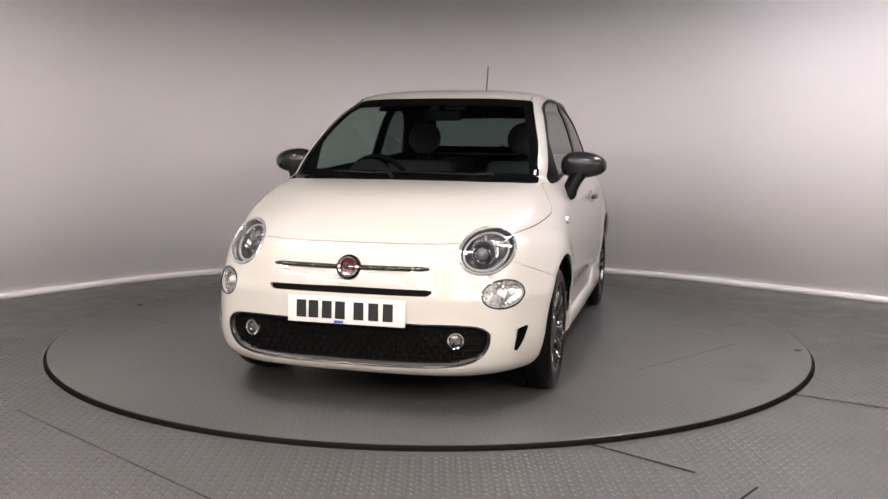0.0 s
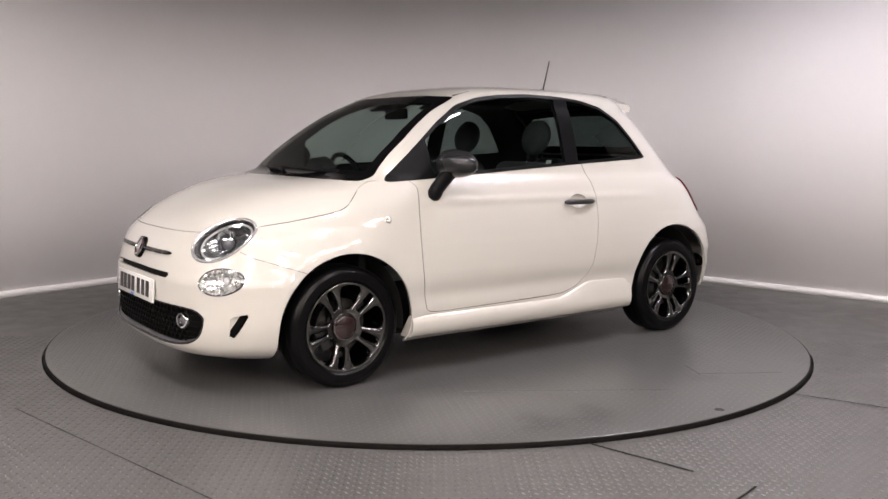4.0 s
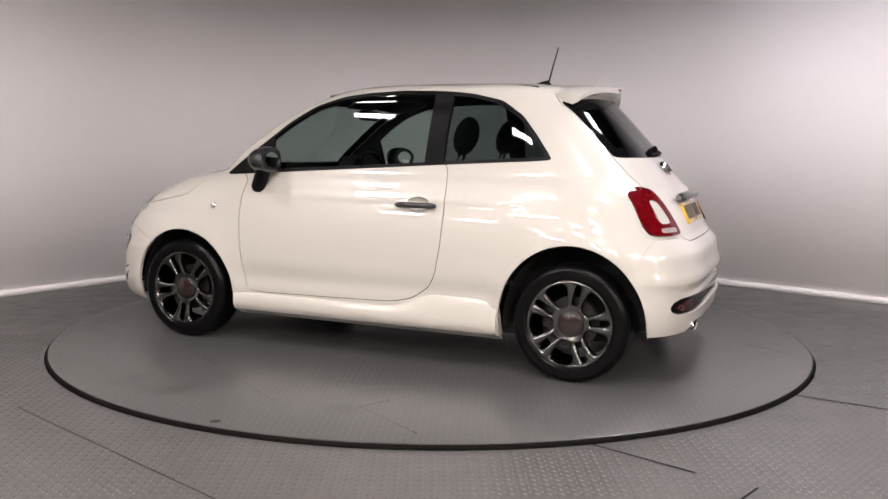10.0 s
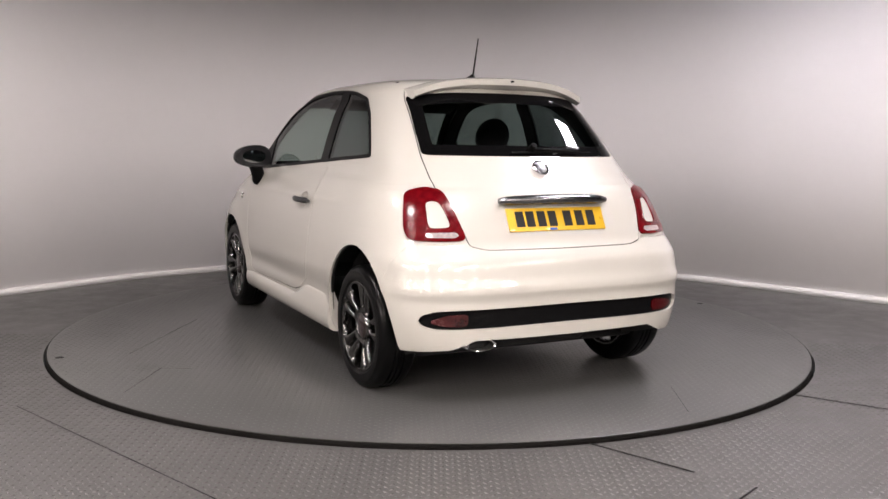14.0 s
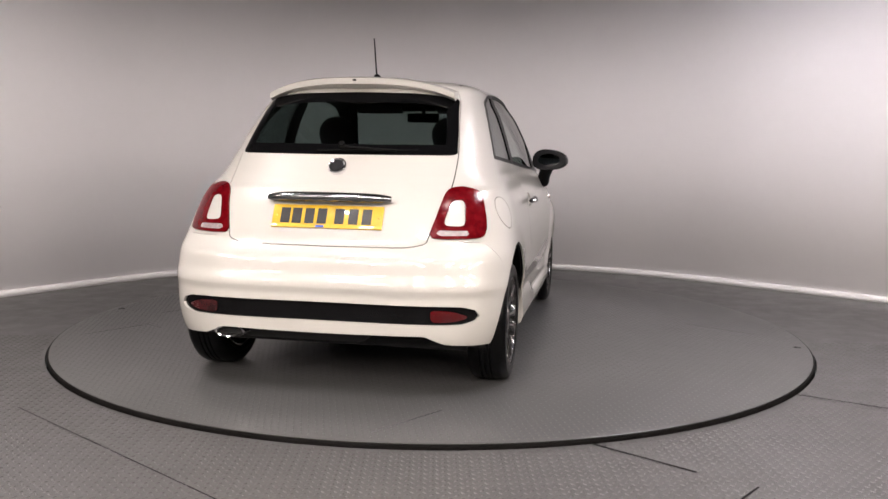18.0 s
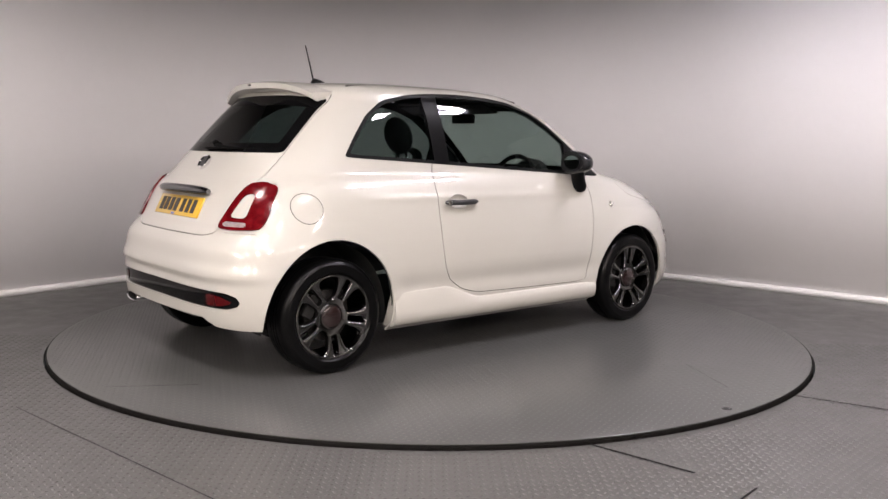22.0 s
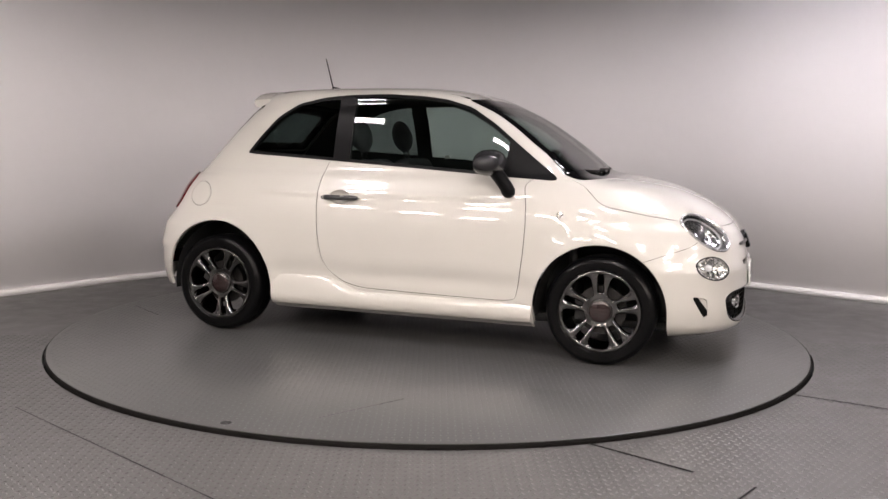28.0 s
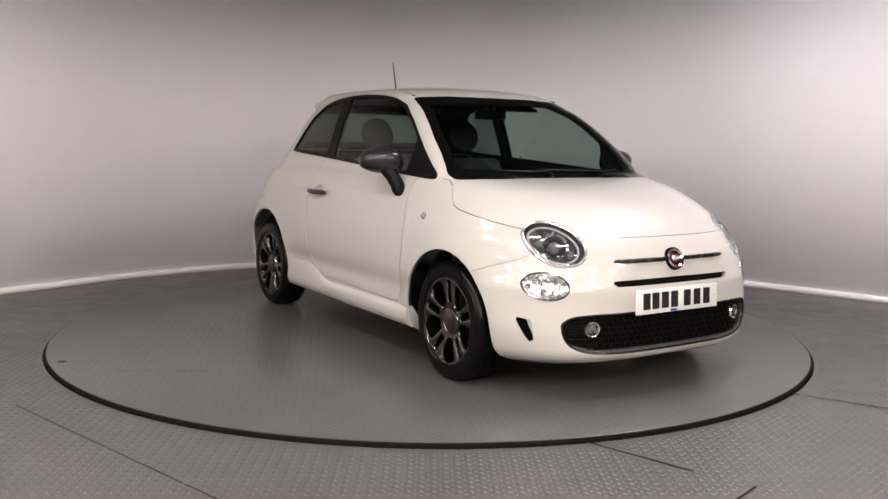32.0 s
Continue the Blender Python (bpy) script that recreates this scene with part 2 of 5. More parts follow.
def tube(points, radius, n=10, closed=False, flat=1.0, ends=True):
    """bmesh tube along points."""
    bm = bmesh.new()
    pts = [Vector(p) for p in points]
    m = len(pts)
    rows = []
    up = Vector((0.0, 0.0, 1.0))
    prev = None
    for i, p in enumerate(pts):
        a = pts[(i - 1) % m] if closed or i > 0 else p
        b = pts[(i + 1) % m] if closed or i < m - 1 else p
        d = (b - a).normalized()
        if prev is None:
            s = d.cross(up)
            s = s.normalized() if s.length > 0.05 else d.cross(Vector((0, 1, 0))).normalized()
        else:
            s = (prev - d * prev.dot(d)).normalized()
        prev = s
        w = d.cross(s)
        r = radius[i] if isinstance(radius, (list, tuple)) else radius
        rows.append([bm.verts.new(p + s * (r * math.cos(2 * math.pi * k / n)) + w * (flat * r * math.sin(2 * math.pi * k / n))) for k in range(n)])
    pairs = list(zip(rows[:-1], rows[1:])) + ([(rows[-1], rows[0])] if closed else [])
    for ra, rb in pairs:
        for k in range(n):
            bm.faces.new((ra[k], ra[(k + 1) % n], rb[(k + 1) % n], rb[k]))
    if not closed and ends:
        bm.faces.new(rows[0])
        bm.faces.new(rows[-1][::-1])
    return bm


# ---- the room ----
TABLE_R, TABLE_H = 2.229, 0.022
WALL_C, WALL_R, WALL_H = (0.06, -0.52), 3.45, 3.15
ROOM_BACK = -12.0
START, END = radians(48.6), radians(142.4)


COVE_END, SIDE = 5.2, 8.0


def wall_line(extra=0.0):
    """Plan of the cove's inner face: two slanting walls joined by a wide curve."""
    cx, cy = WALL_C
    r = WALL_R + extra
    arc = [(cx + r * math.cos(a), cy + r * math.sin(a)) for a in np.linspace(START, END, 81)]
    end = COVE_END + extra
    right = [(arc[0][0] + d * math.sin(START), arc[0][1] - d * math.cos(START)) for d in np.linspace((end - arc[0][0]) / math.sin(START), 0.4, 8)]
    left = [(arc[-1][0] - d * math.sin(END), arc[-1][1] + d * math.cos(END)) for d in np.linspace(0.4, (end + arc[-1][0]) / math.sin(END), 8)]
    return right + arc + left


def wall_sheet(name, inner, outer, z0, z1, mat, label, category):
    vs, fs = [], []
    for (x, y), (p, q) in zip(inner, outer):
        vs += [(x, y, z0), (x, y, z1), (p, q, z1), (p, q, z0)]
    for i in range(len(inner) - 1):
        a, b = 4 * i, 4 * i + 4
        for k in range(4):
            fs.append((a + k, a + (k + 1) % 4, b + (k + 1) % 4, b + k))
    fs += [(3, 2, 1, 0), tuple(4 * (len(inner) - 1) + k for k in range(4))]
    ob = mesh_object(name, vs, fs, mat, smooth=False)
    me = ob.data
    for p in me.polygons:
        p.use_smooth = abs(p.normal.z) < 0.5
    return tagged(ob, label, category, kind="structure")


wall_sheet("wall_curved", wall_line(), wall_line(0.12), 0.0, WALL_H, M_WALL, "smooth curved off-white plaster wall behind the turntable", "wall")
wall_sheet("baseboard", wall_line(-0.014), wall_line(-0.001), 0.0, 0.052, M_SKIRT, "low white painted skirting along the curved wall", "skirting")
LINE = wall_line(0.06)
# the workshop beyond the cove has dark walls
for name, a, b in (("wall_right", (SIDE, LINE[0][1]), (SIDE, ROOM_BACK)), ("wall_left", (-SIDE, LINE[-1][1]), (-SIDE, ROOM_BACK)), ("wall_back", (-SIDE, ROOM_BACK), (SIDE, ROOM_BACK)), ("wall_side_right", LINE[0], (SIDE, LINE[0][1])), ("wall_side_left", LINE[-1], (-SIDE, LINE[-1][1]))):
    p, q = Vector(a), Vector(b)
    d = (q - p).normalized()
    n = Vector((-d.y, d.x))
    n = n if n.dot((p + q) / 2 - Vector((0, -5))) > 0 else -n
    mid = (p + q) / 2 + n * 0.06
    ob = part(name, box((q - p).length + 0.1, 0.12, WALL_H, at=(0, 0, WALL_H / 2)), M_SHED)
    ob.matrix_basis = pose(mid.x, mid.y, 0, 0, 0, math.degrees(math.atan2(d.y, d.x)))
    tagged(ob, "plain dark grey wall of the room beyond", "wall", kind="structure")
tagged(part("ceiling", box(2 * SIDE + 0.3, 16.5, 0.10, at=(0, -4.3, WALL_H + 0.05)), M_CEIL), "dark ceiling with square light panels", "ceiling", kind="structure")


def make_floor():
    """Fixed floor round the turntable's pit, one sheet with a round hole."""
    n = 128
    hole = TABLE_R + 0.011
    vs, fs = [], []
    for k in range(n):
        a = 2 * math.pi * k / n
        c, s = math.cos(a), math.sin(a)
        f = 14.0 / max(abs(c), abs(s))
        vs += [(hole * c, hole * s, 0.0), (2.6 * c, 2.6 * s, 0.0), (f * c, f * s, 0.0), (hole * c, hole * s, -0.08)]
    for k in range(n):
        a, b = 4 * k, 4 * ((k + 1) % n)
        fs += [(a, a + 1, b + 1, b), (a + 1, a + 2, b + 2, b + 1), (a + 3, a, b, b + 3)]
    return tagged(mesh_object("floor", vs, fs, M_FLOOR), "grey painted steel tread-plate floor with scuffs", "floor", kind="structure")


floor = make_floor()
# the lights follow a horseshoe round the turntable, with more behind the camera
PANELS = [(-0.3, -4.05), (0.86, -2.7), (-1.3, -2.95), (2.05, -1.1), (-2.25, -1.75), (2.2, -0.3)]
PANELS += [(x, y) for y in (-6.0, -7.6, -9.2) for x in (-6.4, -3.8, -1.3, 1.3, 3.8, 6.4)] + [(5.6, -4.4), (-5.6, -4.4)]


def light_panel(x, y):
    """A square ceiling light: four side boards and a glowing diffuser between them."""
    thing = new("ceiling_light")
    near = y > -5 and abs(x) < 4
    wide, deep = (0.37, 0.052) if near else (0.58, 0.03)
    thing.matrix_basis = pose(x, y, WALL_H, 0, 0, 45)
    for k in range(4):
        part("side_board", box(wide + 0.024, 0.012, deep, 0.003, at=(0, wide / 2 + 0.006, -deep / 2)), M_BOARD, thing).matrix_basis = pose(0, 0, 0, 0, 0, 90 * k)
    part("diffuser", box(wide, wide, 0.006, at=(0, 0, -0.012)), M_SHED_PANEL if not near else M_COOL_PANEL if x > 2 else M_PANEL, thing, "glowing white diffuser")
    return tagged(thing, "square boxed ceiling light panel, switched on", "ceiling light", "ceiling lights")


for p in PANELS:
    light_panel(*p)

# ---- turntable ----
turntable = tagged(new("turntable"), "large round grey steel turntable with a black edge", "turntable")


def turntable_parts():
    n = 160
    bm = lathe([(0.0, TABLE_H), (0.7, TABLE_H), (1.4, TABLE_H), (TABLE_R - 0.012, TABLE_H), (TABLE_R - 0.008, TABLE_H - 0.002), (TABLE_R - 0.008, -0.06), (0.0, -0.06)], n, "z")
    part("plate", bm, M_TABLE, turntable, "grey tread-plate disc", angle=30)
    bm = lathe([(TABLE_R - 0.0075, -0.05), (TABLE_R - 0.0075, TABLE_H - 0.004), (TABLE_R - 0.001, TABLE_H - 0.005), (TABLE_R, TABLE_H - 0.011), (TABLE_R + 0.0015, TABLE_H - 0.012), (TABLE_R + 0.002, -0.05)], n, "z", loop=True)
    part("edge_band", bm, M_TRACK, turntable, "black rubber edge band", angle=30)


turntable_parts()


def lozenges(name, keep, tread, height, z, mat, parent, label):
    """Raised lozenges of the tread plate, turned by turns; one joined mesh."""
    pitch = 0.030
    n = int(7.2 / pitch)
    i, j = np.meshgrid(np.arange(-n // 2, n // 2), np.arange(-n // 2, n // 2))
    i, j = i.ravel(), j.ravel()
    a = radians(tread)
    x, y = pitch * (i * math.cos(a) - j * math.sin(a)), pitch * (i * math.sin(a) + j * math.cos(a))
    ok = keep(x, y)
    x, y, odd = x[ok], y[ok], (i[ok] + j[ok]) % 2
    t = a + odd * math.pi / 2
    c, s = np.cos(t)[:, None], np.sin(t)[:, None]
    u = np.array([-0.0125, 0, 0.0125, 0, -0.006, 0.006])
    w = np.array([0, 0.0045, 0, -0.0045, 0, 0])
    h = np.array([0, 0, 0, 0, height, height])
    px = x[:, None] + u * c - w * s
    py = y[:, None] + u * s + w * c
    pz = np.repeat(z + h[None, :], len(x), 0)
    vs = np.stack([px, py, pz], 2).reshape(-1, 3)
    base = np.array([(0, 4, 1), (1, 4, 5), (1, 5, 2), (2, 5, 3), (3, 5, 4), (3, 4, 0)])[:, ::-1]
    fs = (base[None] + 6 * np.arange(len(x))[:, None, None]).reshape(-1, 3)
    me = bpy.data.meshes.new(name)
    me.vertices.add(len(vs))
    me.vertices.foreach_set("co", vs.ravel())
    me.loops.add(fs.size)
    me.loops.foreach_set("vertex_index", fs.ravel().astype(np.int32))
    me.polygons.add(len(fs))
    me.polygons.foreach_set("loop_start", np.arange(0, fs.size, 3, dtype=np.int32))
    me.update(calc_edges=True)
    me.validate()
    me.materials.append(mat)
    ob = new(name, me)
    ob.parent = parent
    return tagged(ob, label, kind="stuff")


lozenges("floor_tread", lambda x, y: (np.hypot(x, y) > TABLE_R + 0.03) & (y < -0.3) & (y > -3.3) & (np.abs(x) < 3.3), 45, 0.0030, 0.0, M_TREAD_GLINT, floor, "raised lozenges of the tread plate")
lozenges("table_tread", lambda x, y: (np.hypot(x, y) < TABLE_R - 0.03), 20, 0.0012, TABLE_H, M_TABLE, turntable, "raised lozenges of the disc")


def strip(name, a, b, width, z, mat, parent, label=""):
    """A thin dark joint let into a plate."""
    p, q = Vector((*a, 0)), Vector((*b, 0))
    d = q - p
    bm = box(d.length, width, 0.0012, at=(0, 0, 0), turn=Matrix.Rotation(math.atan2(d.y, d.x), 4, "Z"))
    bmesh.ops.translate(bm, vec=((p + q) / 2) + Vector((0, 0, z + 0.0002)), verts=bm.verts)
    return part(name, bm, mat, parent, label)


for a, b, wide in (((0.625, -2.150), (0.95, -2.446), 0.0095), ((1.725, -1.430), (2.75, -2.09), 0.008), ((1.125, -2.581), (0.95, -2.775), 0.008), ((-1.80, -1.74), (-0.60, -2.81), 0.0045)):
    strip("plate_joint", a, b, wide, 0.0024 if wide > 0.005 else 0.0010, M_VOID, floor)
for a, b in (((-0.419, 1.72), (-0.807, 1.95)), ((0.743, 1.308), (-0.06, 1.83)), ((-1.75, -0.41), (-2.10, -0.20)), ((0.459, -1.57), (0.237, -1.96)), ((-0.50, 1.59), (-0.42, 1.74))):
    strip("disc_joint", a, b, 0.0024, TABLE_H, M_SEAM, turntable)
for x, y in ((0.005, 2.164), (-0.08, -2.158)):
    part("lifting_hole", lathe([(0.0, TABLE_H + 0.0008), (0.020, TABLE_H + 0.0008), (0.023, TABLE_H)], 24, "z"), M_SEAM, turntable).matrix_basis = pose(x, y, 0)
# ---- body surface ----
# horizontal rings of the body: z, front x, front corner length and power, half width, rear x, rear corner length and power
RINGS = [
    (0.165, 1.770, 0.74, 3.40, 0.715, -1.600, 0.55, 3.40),
    (0.190, 1.836, 0.80, 3.50, 0.745, -1.660, 0.56, 3.60),
    (0.230, 1.860, 0.84, 3.60, 0.772, -1.695, 0.57, 3.90),
    (0.300, 1.864, 0.85, 3.60, 0.792, -1.708, 0.57, 4.10),
    (0.400, 1.866, 0.85, 3.35, 0.806, -1.712, 0.57, 4.20),
    (0.470, 1.864, 0.85, 3.25, 0.811, -1.709, 0.57, 4.20),
    (0.494, 1.862, 0.85, 3.25, 0.812, -1.716, 0.57, 4.20),
    (0.506, 1.861, 0.85, 3.24, 0.8125, -1.717, 0.57, 4.20),
    (0.560, 1.852, 0.86, 3.05, 0.813, -1.704, 0.57, 4.10),
    (0.630, 1.832, 0.88, 3.00, 0.811, -1.690, 0.57, 4.00),
    (0.668, 1.812, 0.89, 3.00, 0.808, -1.665, 0.57, 3.90),
    (0.700, 1.790, 0.90, 3.00, 0.805, -1.638, 0.56, 3.80),
    (0.750, 1.742, 0.90, 2.80, 0.798, -1.616, 0.56, 3.60),
    (0.810, 1.660, 0.90, 2.90, 0.786, -1.588, 0.56, 3.50),
    (0.870, 1.545, 0.88, 2.90, 0.768, -1.555, 0.56, 3.50),
    (0.920, 1.405, 0.82, 3.00, 0.746, -1.520, 0.56, 3.50),
    (0.950, 1.250, 0.70, 3.20, 0.728, -1.496, 0.56, 3.25),
    (0.970, 1.090, 0.55, 4.20, 0.712, -1.480, 0.56, 3.25),
    (0.985, 1.020, 0.50, 5.00, 0.702, -1.467, 0.56, 3.25),
    (1.030, 0.954, 0.48, 6.20, 0.686, -1.430, 0.56, 3.25),
    (1.100, 0.867, 0.47, 6.80, 0.666, -1.374, 0.57, 3.25),
    (1.200, 0.734, 0.47, 6.80, 0.636, -1.288, 0.58, 3.25),
    (1.300, 0.580, 0.47, 6.60, 0.600, -1.198, 0.58, 3.25),
    (1.360, 0.467, 0.48, 5.80, 0.570, -1.144, 0.58, 3.15),
    (1.400, 0.385, 0.50, 5.00, 0.557, -1.113, 0.58, 3.05),
    (1.430, 0.310, 0.52, 4.20, 0.530, -1.082, 0.56, 2.85),
    (1.449, 0.235, 0.50, 3.40, 0.480, -1.020, 0.52, 2.65),
    (1.463, 0.130, 0.44, 2.80, 0.392, -0.900, 0.46, 2.45),
    (1.473, 0.000, 0.36, 2.40, 0.255, -0.730, 0.38, 2.25),
    (1.4785, -0.140, 0.24, 2.20, 0.115, -0.550, 0.26, 2.20),
    (1.480, -0.240, 0.14, 2.10, 0.000, -0.450, 0.14, 2.20),
]


def monotone(xs, ys, q):
    """Smooth curve through the points with no overshoot."""
    xs, ys = np.asarray(xs, float), np.asarray(ys, float)
    h, d = np.diff(xs), np.diff(ys) / np.diff(xs)
    m = np.empty(len(xs))
    m[0], m[-1] = d[0], d[-1]
    for i in range(1, len(xs) - 1):
        m[i] = 0 if d[i - 1] * d[i] <= 0 else 3 * (h[i - 1] + h[i]) / ((2 * h[i] + h[i - 1]) / d[i - 1] + (h[i] + 2 * h[i - 1]) / d[i])
    i = np.clip(np.searchsorted(xs, q) - 1, 0, len(h) - 1)
    s = (q - xs[i]) / h[i]
    return ((1 + 2 * s) * (1 - s) ** 2 * ys[i] + s * (1 - s) ** 2 * h[i] * m[i] + s * s * (3 - 2 * s) * ys[i + 1] + s * s * (s - 1) * h[i] * m[i + 1])


WHEELS_X = (1.15, -1.15)


def ring_point(p, a):
    """Points of one ring; a from 0 (nose) over 1, 2 (side) to 3 (tail)."""
    z, xf, lf, nf, w, xr, lr, nr = p
    fr, md, re = a <= 1, (a > 1) & (a < 2), a >= 2
    x, y = np.empty_like(a), np.empty_like(a)
    k = a[fr] * math.pi / 2
    x[fr] = xf - lf + lf * np.maximum(np.cos(k), 0) ** (2 / nf)
    y[fr] = w * np.sin(k) ** (2 / nf)
    x[md] = (xf - lf) + (xr + lr - xf + lf) * (a[md] - 1)
    y[md] = w
    k = (3 - a[re]) * math.pi / 2
    x[re] = xr + lr - lr * np.maximum(np.cos(k), 0) ** (2 / nr)
    y[re] = w * np.sin(k) ** (2 / nr)
    return x, y


def skin_grid():
    """Grid of points and normals of the body's left half."""
    R = np.array(RINGS)
    step = np.hypot(np.hypot(np.diff(R[:, 0]), np.diff(R[:, 4])), 0.5 * np.diff(R[:, 1]))
    v = np.concatenate([[0], np.cumsum(np.maximum(step, 0.01))])
    fine = np.concatenate([np.linspace(v[i], v[i + 1], max(2, int(step[i] / 0.011)), endpoint=False) for i in range(len(v) - 1)] + [[v[-1]]])
    cols = [monotone(v, R[:, j], fine) for j in range(8)]
    rows = []
    dense = np.concatenate([np.linspace(0, 1, 400, endpoint=False), np.linspace(1, 2, 100, endpoint=False), np.linspace(2, 3, 401)])
    for i in range(len(fine)):
        x, y = ring_point([c[i] for c in cols], dense)
        parts = []
        for lo, hi, n in ((0, 400, 66), (400, 500, 78), (500, 900, 62)):
            s = np.concatenate([[0], np.cumsum(np.hypot(np.diff(x[lo:hi + 1]), np.diff(y[lo:hi + 1])))])
            q = np.linspace(0, s[-1], n, endpoint=hi == 900)
            parts.append(np.stack([np.interp(q, s, x[lo:hi + 1]), np.interp(q, s, y[lo:hi + 1])], 1))
        xy = np.concatenate(parts)
        rows.append(np.concatenate([xy, np.full((len(xy), 1), cols[0][i])], 1))
    G = np.array(rows)
    x, y, z = G[..., 0], G[..., 1], G[..., 2]
    side = np.clip((y - 0.55) / 0.2, 0, 1)
    # flared lips round the wheels, waist crease and pressed lower door
    for wx in WHEELS_X:
        r = np.hypot(x - wx, z - 0.285)
        y += side * (0.012 if wx > 0 else 0.006) * np.exp(-((r - 0.36) / 0.075) ** 2) * (z < 0.75)
    mid = np.clip((0.86 - np.abs(x - 0.0)) / 0.12, 0, 1)
    y += -mid * side * 0.011 * np.exp(-((z - 0.395) / 0.055) ** 2)
    y += side * 0.006 * np.exp(-((z - 0.855) / 0.02) ** 2) * np.clip((0.9 - np.abs(x + 0.1)) / 0.3, 0, 1)
    G[..., 1] = np.maximum(y, 0)
    du, dv = np.gradient(G, axis=1), np.gradient(G, axis=0)
    N = np.cross(du, dv)
    N /= np.maximum(np.linalg.norm(N, axis=2, keepdims=True), 1e-9)
    N *= np.sign((N * (G - np.array([0, 0, 0.6]))).sum(2, keepdims=True))
    N[:, 0, 1] = N[:, -1, 1] = 0
    N[-1] = (0, 0, 1)
    N /= np.maximum(np.linalg.norm(N, axis=2, keepdims=True), 1e-9)
    return G, N


def skin_mesh():
    G, N = skin_grid()
    n, m = G.shape[:2]
    idx = np.arange(n * m).reshape(n, m)
    a, b, c, d = idx[:-1, :-1].ravel(), idx[:-1, 1:].ravel(), idx[1:, 1:].ravel(), idx[1:, :-1].ravel()
    T = np.concatenate([np.stack([a, b, c], 1), np.stack([a, c, d], 1)])
    return G.reshape(-1, 3), N.reshape(-1, 3), T


# ---- end of body surface ----
# ---- cutting the body surface into panels ----
def loop_distance(px, py, poly):
    """Signed distance to a closed outline, negative inside."""
    P = np.asarray(poly, float)
    Q = np.roll(P, -1, axis=0)
    best = np.full(len(px), 1e9)
    inside = np.zeros(len(px), bool)
    for (ax, ay), (bx, by) in zip(P, Q):
        dx, dy = bx - ax, by - ay
        s = np.clip(((px - ax) * dx + (py - ay) * dy) / max(dx * dx + dy * dy, 1e-12), 0, 1)
        best = np.minimum(best, np.hypot(px - ax - s * dx, py - ay - s * dy))
        if ay != by:
            inside ^= ((ay > py) != (by > py)) & (px < (bx - ax) * (py - ay) / (by - ay) + ax)
    return np.where(inside, -best, best)


def rounded(points, k=6, soft=0.35):
    """Closed outline with its corners rounded off."""
    P = [np.array(p, float) for p in points]
    out = []
    for i, p in enumerate(P):
        a, b = P[i - 1], P[(i + 1) % len(P)]
        s, e = p + (a - p) * soft, p + (b - p) * soft
        for t in np.linspace(0, 1, k):
            out.append((1 - t) ** 2 * s + 2 * t * (1 - t) * p + t * t * e)
    return np.array(out)


class Skin:
    """The body's left half as triangles, each with the name of its panel."""

    def __init__(self):
        self.V, self.N, self.T = skin_mesh()
        self.names = ["body"]
        self.tag = np.zeros(len(self.T), int)

    def cut(self, name, f, zone=None, only=None, keep=()):
        """Split along f = 0 and name what lies inside (f < 0)."""
        V, N, T = self.V, self.N, self.T
        mid = V[T].mean(1)
        use = np.ones(len(T), bool) if zone is None else zone(mid[:, 0], mid[:, 1], mid[:, 2])
        if only:
            use &= np.isin(self.tag, [self.names.index(o) for o in only if o in self.names])
        SURFACE["normals"] = N
        val = f(V[:, 0], V[:, 1], V[:, 2])
        val = np.where(np.abs(val) < 1e-5, 1e-5, val)
        neg = val < 0
        cnt = neg[T].sum(1)
        if name not in self.names:
            self.names.append(name)
        nid = self.names.index(name)
        cross = use & (cnt > 0) & (cnt < 3)
        newV, newN, made = [], [], {}

        def mid_vert(a, b):
            key = (a, b) if a < b else (b, a)
            if key not in made:
                s = val[key[0]] / (val[key[0]] - val[key[1]])
                made[key] = len(V) + len(newV)
                newV.append(V[key[0]] * (1 - s) + V[key[1]] * s)
                n = N[key[0]] * (1 - s) + N[key[1]] * s
                newN.append(n / max(np.linalg.norm(n), 1e-9))
            return made[key]

        addT, addG = [], []
        for i in np.where(cross)[0]:
            t, old = T[i], self.tag[i]
            lone = neg[t] if cnt[i] == 1 else ~neg[t]
            k = int(np.argmax(lone))
            a, b, c = int(t[k]), int(t[(k + 1) % 3]), int(t[(k + 2) % 3])
            ab, ac = mid_vert(a, b), mid_vert(a, c)
            one, two = (nid, old) if cnt[i] == 1 else (old, nid)
            addT += [(a, ab, ac), (ab, b, c), (ab, c, ac)]
            addG += [one, two, two]
        self.tag = np.where(use & (cnt == 3), nid, self.tag)
        if addT:
            self.V, self.N = np.concatenate([V, newV]), np.concatenate([N, newN])
            self.T = np.concatenate([T[~cross], np.array(addT)])
            self.tag = np.concatenate([self.tag[~cross], np.array(addG)])

    def tris(self, *names):
        return self.T[np.isin(self.tag, [self.names.index(n) for n in names if n in self.names])]


def edge_loops(T):
    """Closed chains of the edges that have one triangle."""
    count = {}
    for a, b, c in T:
        for e in ((a, b), (b, c), (c, a)):
            count[e] = count.get(e, 0) + 1
    nxt = {a: b for (a, b) in count if (b, a) not in count}
    loops = []
    while nxt:
        start = next(iter(nxt))
        chain, p = [], start
        while p in nxt:
            chain.append(p)
            p = nxt.pop(p)
        loops.append(chain)
    return sorted(loops, key=len, reverse=True)


